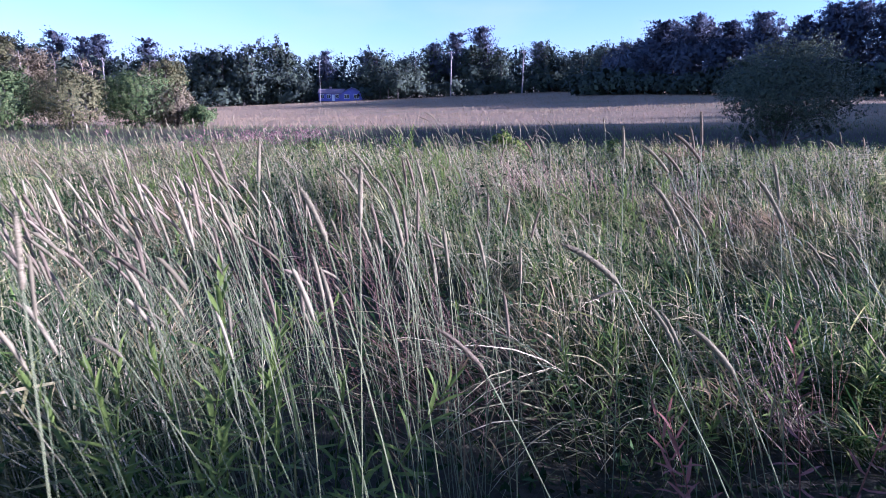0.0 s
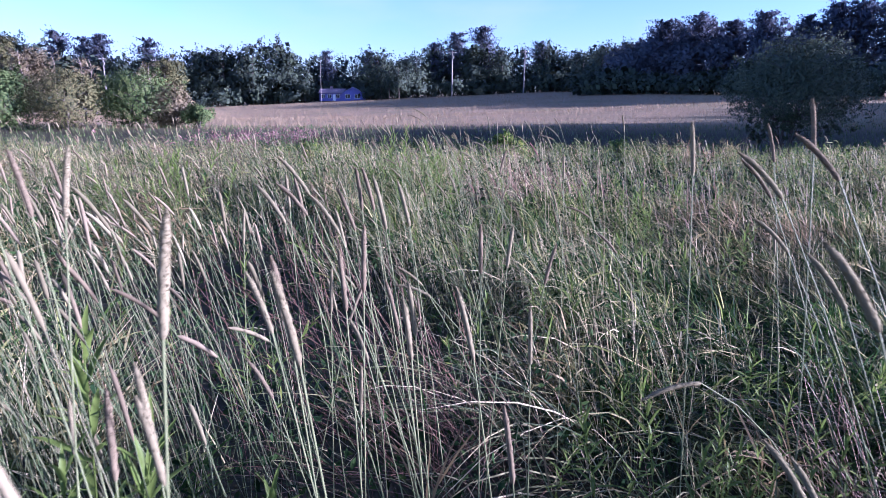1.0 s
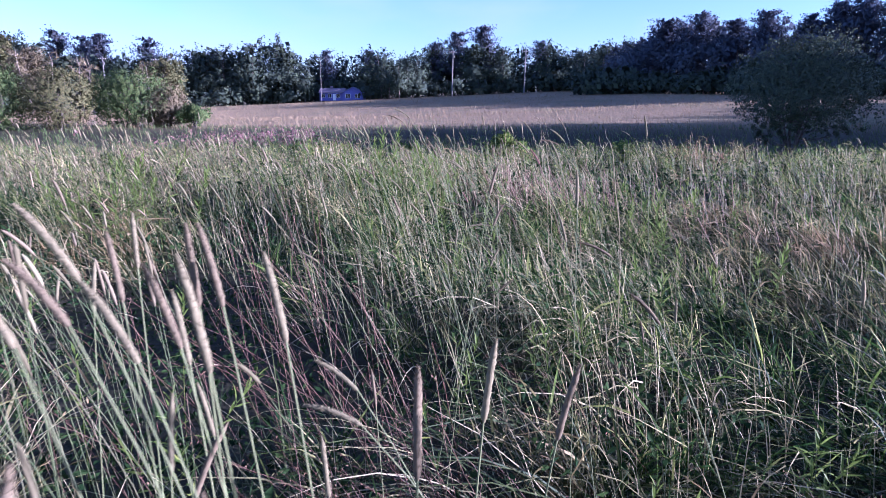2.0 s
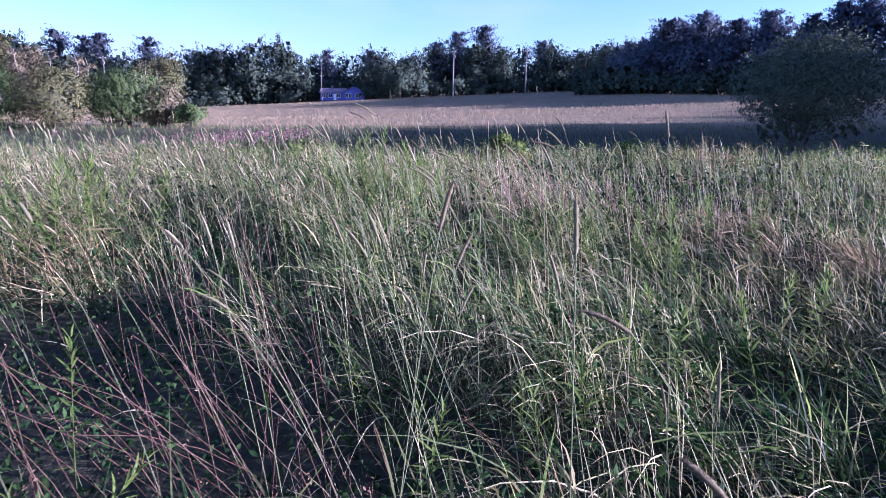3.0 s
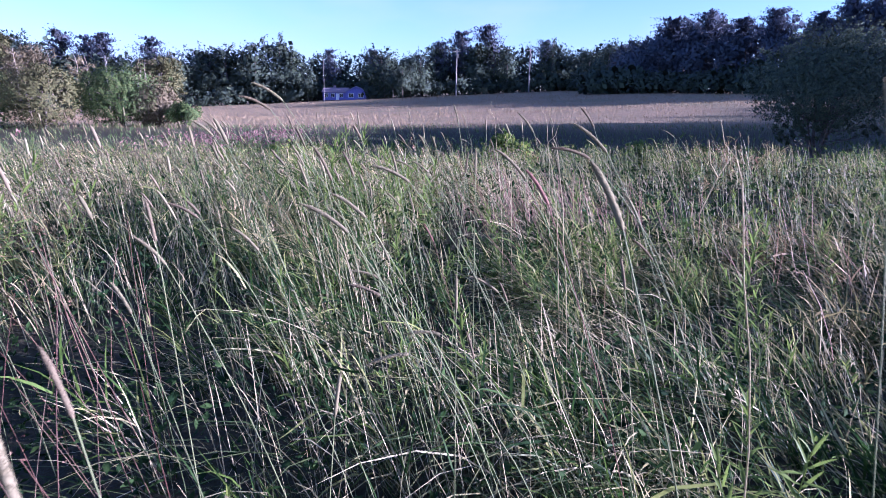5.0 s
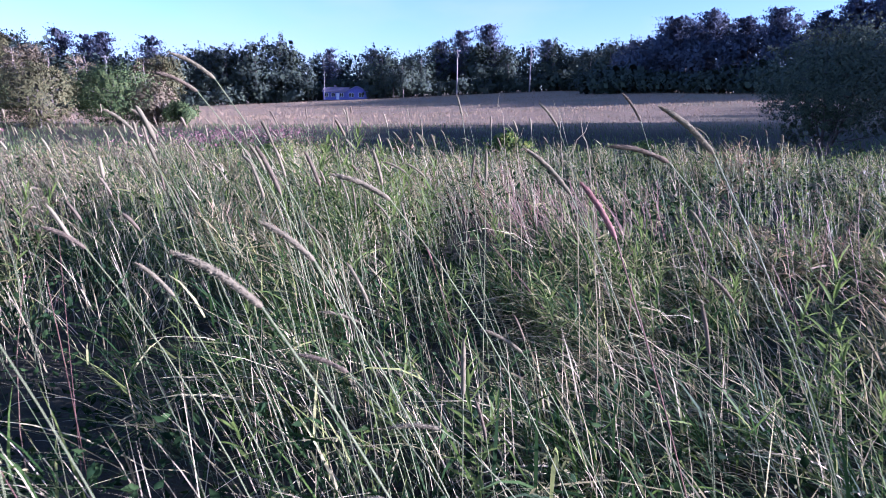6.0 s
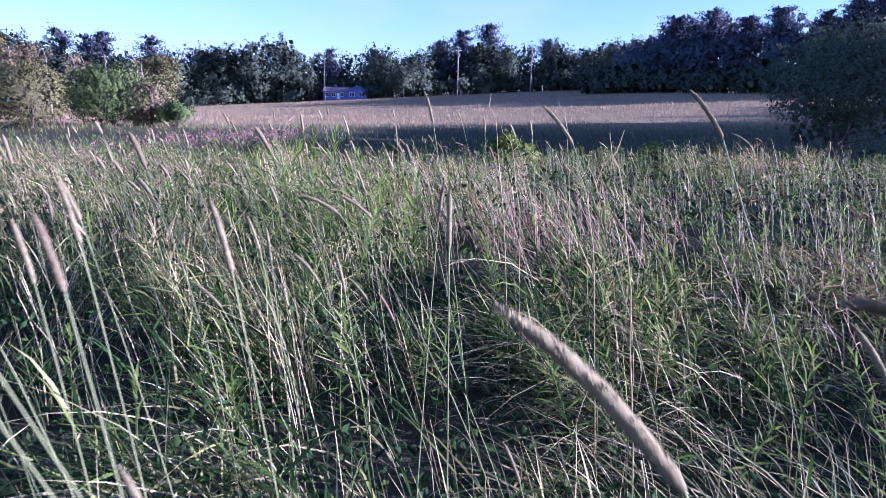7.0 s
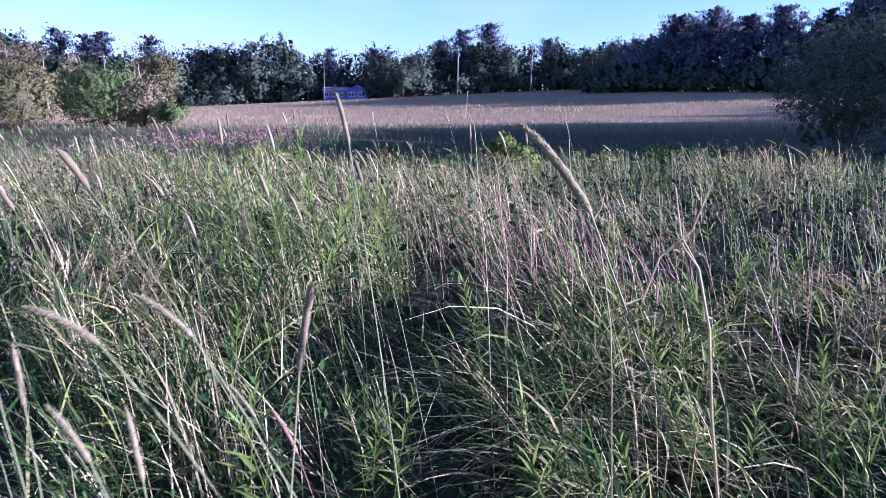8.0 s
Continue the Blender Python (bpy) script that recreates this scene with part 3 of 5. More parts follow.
def build_house():
    x, y, z = stand(608, 203)
    t = thing("house", "low bluish house with a gabled wing in tree shade", "house", at=pose(x, y, z, 0, 0, 0))
    part("wall", box(bmesh.new(), -7.2, 0.6, 0, 7, 0, 2.5), M_SIDING, t)
    bm = gable(bmesh.new(), -7.2, 0.6, 0, 7, 2.5, 3.9)
    part("roof", bm, M_ROOF, t)
    bm = box(bmesh.new(), 0.6, 7.0, -1.5, 7, 0, 2.6)
    part("wing", bm, M_SIDING, t)
    # the wing's gable faces the field
    bm = bmesh.new()
    v = [bm.verts.new(p) for p in ((0.6, -1.5, 2.6), (7.0, -1.5, 2.6), (3.8, -1.5, 4.1), (0.6, 7, 2.6), (7.0, 7, 2.6), (3.8, 7, 4.1))]
    for f in ((0, 1, 2), (5, 4, 3), (0, 3, 4, 1), (1, 4, 5, 2), (2, 5, 3, 0)):
        bm.faces.new([v[i] for i in f])
    part("gable", bm, M_SIDING, t)
    bm = gable(bmesh.new(), -1.5, 7.0, -3.2, 3.2, 2.62, 4.2)
    bmesh.ops.transform(bm, matrix=Matrix.Translation((3.8, 0, 0)) @ Matrix.Rotation(radians(90), 4, "Z"), verts=bm.verts)
    part("roof", bm, M_SIDING_ROOF, t)
    for wx in (-6.0, -3.9, -1.2):
        window(t, wx, 0, 1.0, 1.1, 1.1)
    part("door", box(bmesh.new(), -2.9, -2.0, -0.05, 0.0, 0.1, 2.1), M_WHITE, t, "white front door")
    for wx in (2.2, 5.3):
        window(t, wx, -1.5, 0.9, 1.5, 1.2)
    part("chimney", box(bmesh.new(), -4.2, -3.5, 3.2, 3.9, 3.4, 4.7), M_ROOF, t)


def utility_pole(col, dist, top, label, arm=True, thick=0.23):
    x, y, z = stand(col, dist)
    h = height_to(top, dist, z)
    t = thing("utility_pole", label, "utility pole", "utility poles", at=pose(x, y, z, 0, 0.6, 0))
    s = np.linspace(0, 1, 5)
    v, a, q = tubes(np.stack([s * 0, s * 0, s * h - 0.3], 1)[None], (thick * (1 - 0.3 * s))[None], 10)
    put("pole", raw_mesh("pole", v, a, q, [M_POLE], smooth_faces=True), t)
    if arm:
        part("crossarm", box(bmesh.new(), -1.15, 1.15, -0.22, -0.10, h - 1.0, h - 0.86), M_POLE, t)
        for ax in (-1.0, -0.45, 0.45, 1.0):
            v, a, q = tubes(np.array([[(ax, -0.16, h - 0.86), (ax, -0.16, h - 0.76), (ax, -0.16, h - 0.70)]]), np.array([[0.04, 0.06, 0.03]]), 8)
            put("insulator", raw_mesh("insulator", v, a, q, [M_WHITE], smooth_faces=True), t)
        v, a, q = tubes(np.array([[(0.32, -0.1, h - 2.6), (0.32, -0.1, h - 2.2), (0.32, -0.1, h - 1.75)]]), np.array([[0.2, 0.2, 0.2]]), 10)
        put("transformer", raw_mesh("transformer", v, a, q, [M_POLE], smooth_faces=True), t, "grey transformer can")


build_house()
utility_pole(919, 192, 94, "tall pale wooden utility pole at the woods")
utility_pole(796.5, 193, 96, "pale wooden utility pole before the woods")
utility_pole(573, 194, 112, "thin wooden utility pole among the trees", False, 0.08)
utility_pole(205, 190, 108, "pale wooden utility pole behind the bushes")
utility_pole(294, 190, 110, "pale wooden utility pole behind the bushes")


# ---- the meadow ----
WIND = math.atan2(0.10, -0.95)       # stems lean this way


def bumps(x, y):
    return np.sin(0.9 * x + 1.1) * np.cos(0.7 * y) + 0.6 * np.sin(1.9 * x - 1.3 * y + 2) + 0.5 * np.sin(3.3 * x + 2.7 * y)


# hollows in the grass: middle, half axes, how deep
HOLLOWS = ((0.45, 1.65, 0.75, 0.50, 0.80), (1.2, 1.75, 0.50, 0.45, 0.70), (-0.40, 1.95, 0.42, 0.36, 0.5), (0.40, 0.85, 0.80, 0.45, 0.75), (-0.40, 3.1, 0.5, 0.4, 0.4), (0.45, 5.05, 0.6, 0.4, 0.5), (0.15, 3.30, 0.45, 0.40, 0.45), (1.50, 3.70, 0.45, 0.35, 0.70), (-0.90, 3.55, 0.45, 0.45, 0.55),
           (-1.1, 4.6, 0.5, 0.5, 0.45), (-1.8, 4.2, 0.8, 0.8, 0.8), (-1.4, 3.1, 0.6, 0.6, 0.7), (-0.8, 5.3, 0.5, 0.5, 0.5), (0.60, 5.6, 0.35, 0.40, 0.50), (1.7, 5.4, 0.45, 0.35, 0.35), (0.55, 7.2, 0.40, 0.75, 0.75), (2.4, 8.6, 1.6, 0.5, 0.45), (1.85, 7.7, 0.8, 0.55, 0.8), (-2.1, 7.0, 0.6, 0.5, 0.6), (-2.95, 5.9, 0.6, 0.6, 0.55), (3.4, 9.6, 1.1, 0.45, 0.6), (0.10, 2.38, 0.26, 0.22, 0.45), (-0.95, 3.2, 0.60, 0.50, 0.8), (-0.25, 1.05, 0.50, 0.28, 0.6), (0.55, 1.25, 0.40, 0.28, 0.5),
           (3.1, 11.0, 2.0, 0.5, 0.45), (-2.2, 5.8, 0.7, 0.5, 0.4), (0.2, 6.3, 0.7, 0.3, 0.3))


def hollow(x, y):
    return np.clip(1.2 * sum(d * np.exp(-((x - cx) / rx) ** 2 - ((y - cy) / ry) ** 2) for cx, cy, rx, ry, d in HOLLOWS), 0, 0.84)


def canopy(x, y):
    """Mean height of the grass: low hollows between taller clumps, and a flattened strip."""
    h = 0.60 + (0.075 + 0.035 * smooth(3.5, 6, y)) * bumps(x, y) - 0.07 * smooth(5, 10, y)
    lodged = smooth(0.10, 1.7, x - 0.10 * y) * (1 - smooth(6.0, 9.0, y))
    return h * (1 - 0.50 * lodged) * (1 - hollow(x, y))


def lodged(x, y):
    """How far the grass lies flattened, 0 to 1."""
    open_strip = smooth(-0.2, 0.6, x - 0.08 * y) * (1 - smooth(6.8, 9.0, y))
    return np.clip(0.8 * open_strip + 1.0 * hollow(x, y) + 0.35 * (1 - smooth(5.5, 7.5, y)), 0, 1)


def scatter(rng, n, y0, y1, side=0.80, margin=0.9, x0=-1.0, x1=1.0):
    """Places on the meadow within what the walk overlooks."""
    y = np.sqrt(rng.uniform(0, 1, n) * ((y1 + margin) ** 2 - (y0 + margin) ** 2) + (y0 + margin) ** 2) - margin
    x = rng.uniform(x0, x1, n) * (side * np.maximum(y, 0.2) + margin) + 0.06 * y
    return x, y


def roots(x, y):
    return np.stack([x, y, gz(x, y) - 0.015], 1)


def arc_lines(root, length, az, a0, bend, segs, power=1.5):
    """Lines that rise at the angle a0 from upright and bend over by bend towards az. Returns (n, segs+1, 3)."""
    u = (np.arange(segs) + 0.5) / segs
    ang = np.minimum(a0[:, None] + bend[:, None] * u[None] ** power, 2.2)
    ds = (length / segs)[:, None]
    r = np.concatenate([np.zeros((len(root), 1)), np.cumsum(np.sin(ang) * ds, 1)], 1)
    z = np.concatenate([np.zeros((len(root), 1)), np.cumsum(np.cos(ang) * ds, 1)], 1)
    p = np.stack([root[:, 0, None] + np.cos(az)[:, None] * r, root[:, 1, None] + np.sin(az)[:, None] * r, root[:, 2, None] + z], -1)
    p[..., 2] = np.maximum(p[..., 2], root[:, 2, None] + 0.01)
    return p


def ribbons(lines, width, twist, az, shape=None):
    """Flat leaves along the lines; pointed at the tip."""
    n, k, _ = lines.shape
    s = np.linspace(0, 1, k)
    prof = (1 - s ** 2.2) ** 0.8 * (0.7 + 0.3 * np.sin(np.pi * np.minimum(s * 1.3, 1))) if shape is None else shape
    tang = np.gradient(lines, axis=1)
    tang /= np.linalg.norm(tang, axis=2, keepdims=True) + 1e-9
    side = np.stack([-np.sin(az), np.cos(az), np.zeros(n)], 1)[:, None, :] * np.ones((1, k, 1))
    nrm = np.cross(tang, side)
    w = side * np.cos(twist)[:, None, None] + nrm * np.sin(twist)[:, None, None]
    w = w * (width[:, None] * 0.5 * prof[None])[..., None]
    verts = np.concatenate([np.stack([lines - w, lines + w], 2)[:, :-1].reshape(n, -1, 3), lines[:, -1:]], 1)
    per = 2 * (k - 1) + 1
    base = np.arange(n)[:, None] * per
    q = np.concatenate([base + np.array([[2 * i, 2 * i + 1, 2 * i + 3, 2 * i + 2]]) for i in range(k - 2)], 0) if k > 2 else None
    t = base + np.array([[2 * k - 4, 2 * k - 3, 2 * k - 2]])
    return verts.reshape(-1, 3), t, q


def clear_of_walk(p, r=0.13):
    """True where a line of points stays clear of the walker's way."""
    cx = np.interp(p[..., 1], (0, 1, 2, 4.05), (0, 0.11, 0.30, 0.50))
    d = np.hypot(p[..., 0] - cx, p[..., 2] - 1.19)
    return ~((d < r) & (p[..., 1] < 4.4) & (p[..., 1] > -0.3)).any(-1)


def stuff(name, parts, mats, label, category):
    V, T, Q, mi = join(parts)
    return tagged(put(name, raw_mesh(name, V, T, Q, mats, mi)), label, category, kind="stuff")


def build_grass():
    rng = np.random.default_rng(3)
    bulk, dry = [], []
    # count, from, to, width, segments
    for n, y0, y1, w, segs, lf in ((11000, -0.3, 7.0, 0.0066, 3, 3), (7500, 6.6, 9.6, 0.0090, 2, 3), (7000, 9.3, 13.6, 0.0115, 2, 3)):
        # tussocks: each has its own lean and vigour
        cx, cy = scatter(rng, n // 11, y0, y1)
        keep = rng.uniform(0, 1, len(cx)) < (0.72 + 0.28 * np.tanh(bumps(cx, cy) * 1.2)) * (1 - 1.5 * hollow(cx, cy))
        cx, cy = cx[keep], cy[keep]
        lean_of, vigour = rng.normal(0, 0.55, len(cx)), rng.uniform(0.62, 1.15, len(cx))
        own = rng.integers(0, len(cx), n)
        x, y = cx[own] + rng.normal(0, 0.042 + 0.004 * y0, n), cy[own] + rng.normal(0, 0.042 + 0.004 * y0, n)
        swirl = WIND + 0.4 * np.sin(1.3 * x + 0.7) + 0.4 * np.cos(1.6 * y + x) + lean_of[own]
        flat = lodged(x, y) * rng.uniform(0.3, 1.0, n)
        # the culms
        az = rng.normal(swirl, 0.35, n)
        p = arc_lines(roots(x, y), canopy(x, y) * vigour[own] * rng.uniform(0.75, 1.22, n), az, np.abs(rng.normal(0.22, 0.14, n)) + 0.36 * flat, np.abs(rng.normal(0.40, 0.28, n)) + 0.60 * flat, 4, 1.3)
        ok = clear_of_walk(p)
        p, az, sw = p[ok], az[ok], swirl[ok]
        n = len(p)
        v, t, q = ribbons(p, np.full(n, w * 0.62), rng.normal(0, 0.9, n), az, np.array([1, 0.95, 0.85, 0.7, 0.3]))
        bulk.append((v, t, q, 1))
        # their leaves
        f = np.clip(rng.uniform(0.15, 1.0, (n, lf)) ** 0.8, 0, 0.999) * 4
        i = f.astype(int)
        k = (f - i)[..., None]
        o = (np.take_along_axis(p, i[..., None], 1) * (1 - k) + np.take_along_axis(p, i[..., None] + 1, 1) * k).reshape(-1, 3)
        m = len(o)
        az = np.repeat(sw, lf) + rng.normal(0, 1.1, m)
        lines = arc_lines(o, rng.uniform(0.10, 0.30, m) * (1 if y0 < 4 else 0.62), az, np.abs(rng.normal(0.65, 0.35, m)), np.abs(rng.normal(0.8, 0.5, m)), segs, 1.1)
        ok = clear_of_walk(lines)
        v, t, q = ribbons(lines[ok], (w * rng.uniform(0.6, 1.6, m))[ok], rng.normal(0, 0.8, m)[ok], az[ok])
        bulk.append((v, t, q, 0))
        # airy seed tops on part of them
        top = p[rng.uniform(0, 1, n) < (0.22 if y0 < 4 else 0.60)]
        u = rng.uniform(0, 1, (len(top), 5))[..., None]
        o = (top[:, 3, None] * (1 - u) + top[:, 4, None] * u).reshape(-1, 3)
        o = o + rng.normal(0, 0.006, o.shape)
        bulk.append((*leaf_cards(o, 0.016 if y0 < 4 else (0.024 if y0 < 9 else 0.032), rng, 0.9, 0.30), 2))
        # long leaves from the base
        r = rng.integers(0, n, int(n * (0.8 if y0 < 4 else 0.35)))
        m = len(r)
        az = sw[r] + rng.normal(0, 0.9, m)
        lines = arc_lines(p[r, 0] + np.concatenate([rng.normal(0, 0.02, (m, 2)), np.zeros((m, 1))], 1), canopy(p[r, 0, 0], p[r, 0, 1]) * rng.uniform(0.6, 1.3, m), az,
                          np.abs(rng.normal(0.30, 0.2, m)), np.abs(rng.normal(1.0, 0.5, m)), segs + 1, 1.2)
        ok = clear_of_walk(lines)
        v, t, q = ribbons(lines[ok], (w * rng.uniform(0.6, 1.4, m))[ok], rng.normal(0, 0.8, m)[ok], az[ok])
        bulk.append((v, t, q, 0))
    # the meadow on either side and behind, coarser
    n = 95000
    x, y = rng.uniform(-16, 17, n), rng.uniform(-7, 14, n)
    k = (np.abs(x - 0.06 * y) > 0.80 * np.maximum(y, 0.2) + 0.85) | (y < -0.25)
    x, y = x[k], y[k]
    n = len(x)
    az = rng.normal(WIND, 1.0, n)
    # unseen grass on the right is kept short to let the sun through
    p = arc_lines(roots(x, y), canopy(x, y) * rng.uniform(0.4, 0.9, n) * np.where((x > 0) & (y < 4.6) & (y > 1.5), 0.55, 0.95), az, np.abs(rng.normal(0.3, 0.2, n)), np.abs(rng.normal(0.9, 0.5, n)), 2, 1.2)
    v, t, q = ribbons(p, rng.uniform(0.02, 0.045, n), rng.normal(0, 0.8, n), az)
    bulk.append((v, t, q, 0))
    # a tall dense stand close beside the start, out of view, added to shade the foreground
    n = 3300
    y = rng.uniform(-0.5, 1.42, n)
    x = 0.80 * np.maximum(y, 0.5) + 0.45 + rng.uniform(0, 1.6, n)
    az = rng.normal(WIND, 1.0, n)
    p = arc_lines(roots(x, y), rng.uniform(0.85, 1.20, n), az, np.abs(rng.normal(0.12, 0.08, n)), np.abs(rng.normal(0.3, 0.2, n)), 3, 1.2)
    v, t, q = ribbons(p, rng.uniform(0.010, 0.020, n), rng.normal(0, 0.8, n), az)
    bulk.append((v, t, q, 0))
    stuff("meadow_grass", bulk, [M_GRASS, M_CULM, M_PANICLE], "tall grey-green meadow grass leaning in a breeze", "grass")
    # broad dark leaves close to the soil, their green deepened to hold the shade there
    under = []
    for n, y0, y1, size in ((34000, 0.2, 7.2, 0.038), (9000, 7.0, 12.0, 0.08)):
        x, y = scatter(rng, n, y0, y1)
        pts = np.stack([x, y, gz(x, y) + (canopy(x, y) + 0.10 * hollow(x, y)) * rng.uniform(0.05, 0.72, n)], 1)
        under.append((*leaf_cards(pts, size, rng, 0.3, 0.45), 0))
    stuff("undergrowth", under, [M_UNDER_SHADE], "low dark green leaves under the meadow grass, deepened for shade", "wild plants")
    # flattened, long, pale blades in the open strip and in hollows
    for n, y0, y1, w, segs in ((34000, 0.2, 7.4, 0.0044, 5), (12000, 7.0, 12.5, 0.0065, 3)):
        x, y = scatter(rng, n, y0, y1)
        keep = rng.uniform(0, 1, n) < np.clip(0.24 + 0.30 * smooth(-0.3, 0.9, x) + 0.45 * np.exp(-((x - 0.6 - 0.12 * y) / 0.9) ** 2) - 0.15 * bumps(x, y), 0, 1) * (1 - 0.9 * hollow(x, y))
        x, y = x[keep], y[keep]
        n = len(x)
        # tufts fall together, in swirls
        tx, ty = np.round(x / 0.16), np.round(y / 0.16)
        tuft = np.sin(tx * 12.9898 + ty * 78.233) * 43758.5453
        tuft = tuft - np.floor(tuft)
        swirl = WIND + 1.0 * np.sin(1.3 * x + 0.7) + 0.9 * np.cos(1.6 * y + x) + 1.8 * (tuft - 0.5)
        az = rng.normal(swirl, 0.22, n)
        flat = lodged(x, y)
        p = arc_lines(roots(x, y), canopy(x, y) * rng.uniform(0.8, 1.5, n) * (1 + 0.45 * flat), az, np.abs(rng.normal(0.32, 0.2, n)) + 0.2 * flat + 0.3 * tuft, np.abs(rng.normal(1.0, 0.35, n)) + 0.35 * flat, segs, 1.0)
        ok = clear_of_walk(p)
        v, t, q = ribbons(p[ok], (w * rng.uniform(0.6, 1.5, n))[ok], rng.normal(0, 0.6, n)[ok], az[ok])
        dry.append((v, t, q, 0))
    # thin upright straws
    for n, y0, y1, w in ((4000, 0.0, 5.6, 0.0030), (3200, 4.5, 9.5, 0.006), (900, 9.0, 13.0, 0.008)):
        x, y = scatter(rng, n, y0, y1)
        k = rng.uniform(0, 1, n) > 1.6 * hollow(x, y) + 0.45 * smooth(0.1, -0.9, x) * (y0 < 4)
        x, y = x[k], y[k]
        n = len(x)
        az = rng.normal(WIND, 0.8, n)
        p = arc_lines(roots(x, y), canopy(x, y) * rng.uniform(0.8, 1.30, n), az, np.abs(rng.normal(0.16, 0.15, n)), np.abs(rng.normal(0.3, 0.3, n)), 4)
        ok = clear_of_walk(p)
        v, t, q = ribbons(p[ok], np.full(ok.sum(), w), rng.normal(0, 0.9, n)[ok], az[ok], np.array([1, 0.95, 0.9, 0.8, 0.5]))
        dry.append((v, t, q, 1))
    stuff("dry_grass", dry, [M_MAT, M_DRY], "pale dry grass, matted and bent over in swirls", "grass")


def heads_along(base, tip, rng, sides=6, rings=7, radius=0.0042, sag=0.06):
    """Cylindrical seed heads from base to tip, blunt and a little bumpy."""
    n = len(base)
    s = np.linspace(0, 1, rings)
    d = tip - base
    p = base[:, None] + d[:, None] * s[None, :, None]
    ln = np.linalg.norm(d, axis=1)
    p[..., 2] += (sag * ln)[:, None] * (np.sin(np.pi * s))[None]
    prof = np.minimum(1, np.minimum(s / 0.10 + 0.35, (1 - s) / 0.13 + 0.18))
    r = radius * prof[None] * rng.uniform(0.85, 1.15, (n, rings)) * rng.uniform(0.8, 1.15, (n, 1))
    return tubes(p, r, sides)


def build_timothy_field():
    """The many timothy stems that nobody could count."""
    rng = np.random.default_rng(9)
    stems, heads, purple = [], [], []
    def sow(x, y, height, w, tilt, hl, sides, rings, wide=1.0):
        n = len(x)
        az = rng.normal(WIND, 0.5, n)
        p = arc_lines(roots(x, y), height, az, np.abs(rng.normal(tilt, 0.10, n)), np.abs(rng.normal(0.30, 0.22, n)), 5, 2.0)
        ok = clear_of_walk(p, 0.16) & ~((np.abs(p[:, -1, 0] - 0.12 * p[:, -1, 1]) < 0.62) & (p[:, -1, 1] > 1.9) & (p[:, -1, 1] < 5.3))
        p, az, hl = p[ok], az[ok], hl[ok]
        n = len(p)
        stems.append((*tubes(p, np.full((n, 6), w) * np.linspace(1, 0.6, 6)[None], 3), 0))
        d = p[:, -1] - p[:, -2]
        d /= np.linalg.norm(d, axis=1, keepdims=True)
        d[:, 2] -= rng.uniform(0.0, 0.5, n)
        d /= np.linalg.norm(d, axis=1, keepdims=True)
        k = rng.uniform(0, 1, n) < 0.2 + 0.2 * (p[:, 0, 0] < -0.1)
        for sel, m in ((k, 2), (~k, 1)):
            if sel.any():
                heads.append((*heads_along(p[sel, -1], p[sel, -1] + d[sel] * hl[sel][:, None], rng, sides, rings, 0.0040 * wide), m))
    # the dense patch beside the start, thinner elsewhere
    n = 120
    sow(rng.normal(-0.54, 0.22, n), rng.normal(1.34, 0.30, n), rng.uniform(0.88, 1.08, n), 0.0013, 0.15, rng.uniform(0.06, 0.10, n), 7, 9, 0.85)
    n = 150
    y = rng.uniform(1.3, 2.5, n)
    sow(rng.uniform(-0.85, -0.17, n) * y, y, rng.uniform(0.80, 1.02, n), 0.0014, 0.18, rng.uniform(0.05, 0.09, n), 6, 7, 0.9)
    for n, x0, x1, y0, y1, wide in ((80, -1.0, 0.1, 1.6, 4.0, 1.0), (40, 0.1, 1.0, 0.8, 4.0, 1.0), (120, -1.0, 0.0, 4.0, 7.0, 1.2), (110, -1.0, 0.1, 5.0, 9.0, 1.5), (16, 0.0, 1.0, 4.0, 9.0, 1.4)):
        x, y = scatter(rng, n, y0, y1, x0=x0, x1=x1)
        sow(x, y, rng.uniform(0.82, 1.12, n), 0.0011 * wide, 0.14, rng.uniform(0.05, 0.09, n), 6, 7, wide)
    stuff("timothy_grass", stems + heads, [M_STEM, M_HEAD, M_HEAD_MAUVE], "timothy grass with pale cylindrical seed heads", "grass")


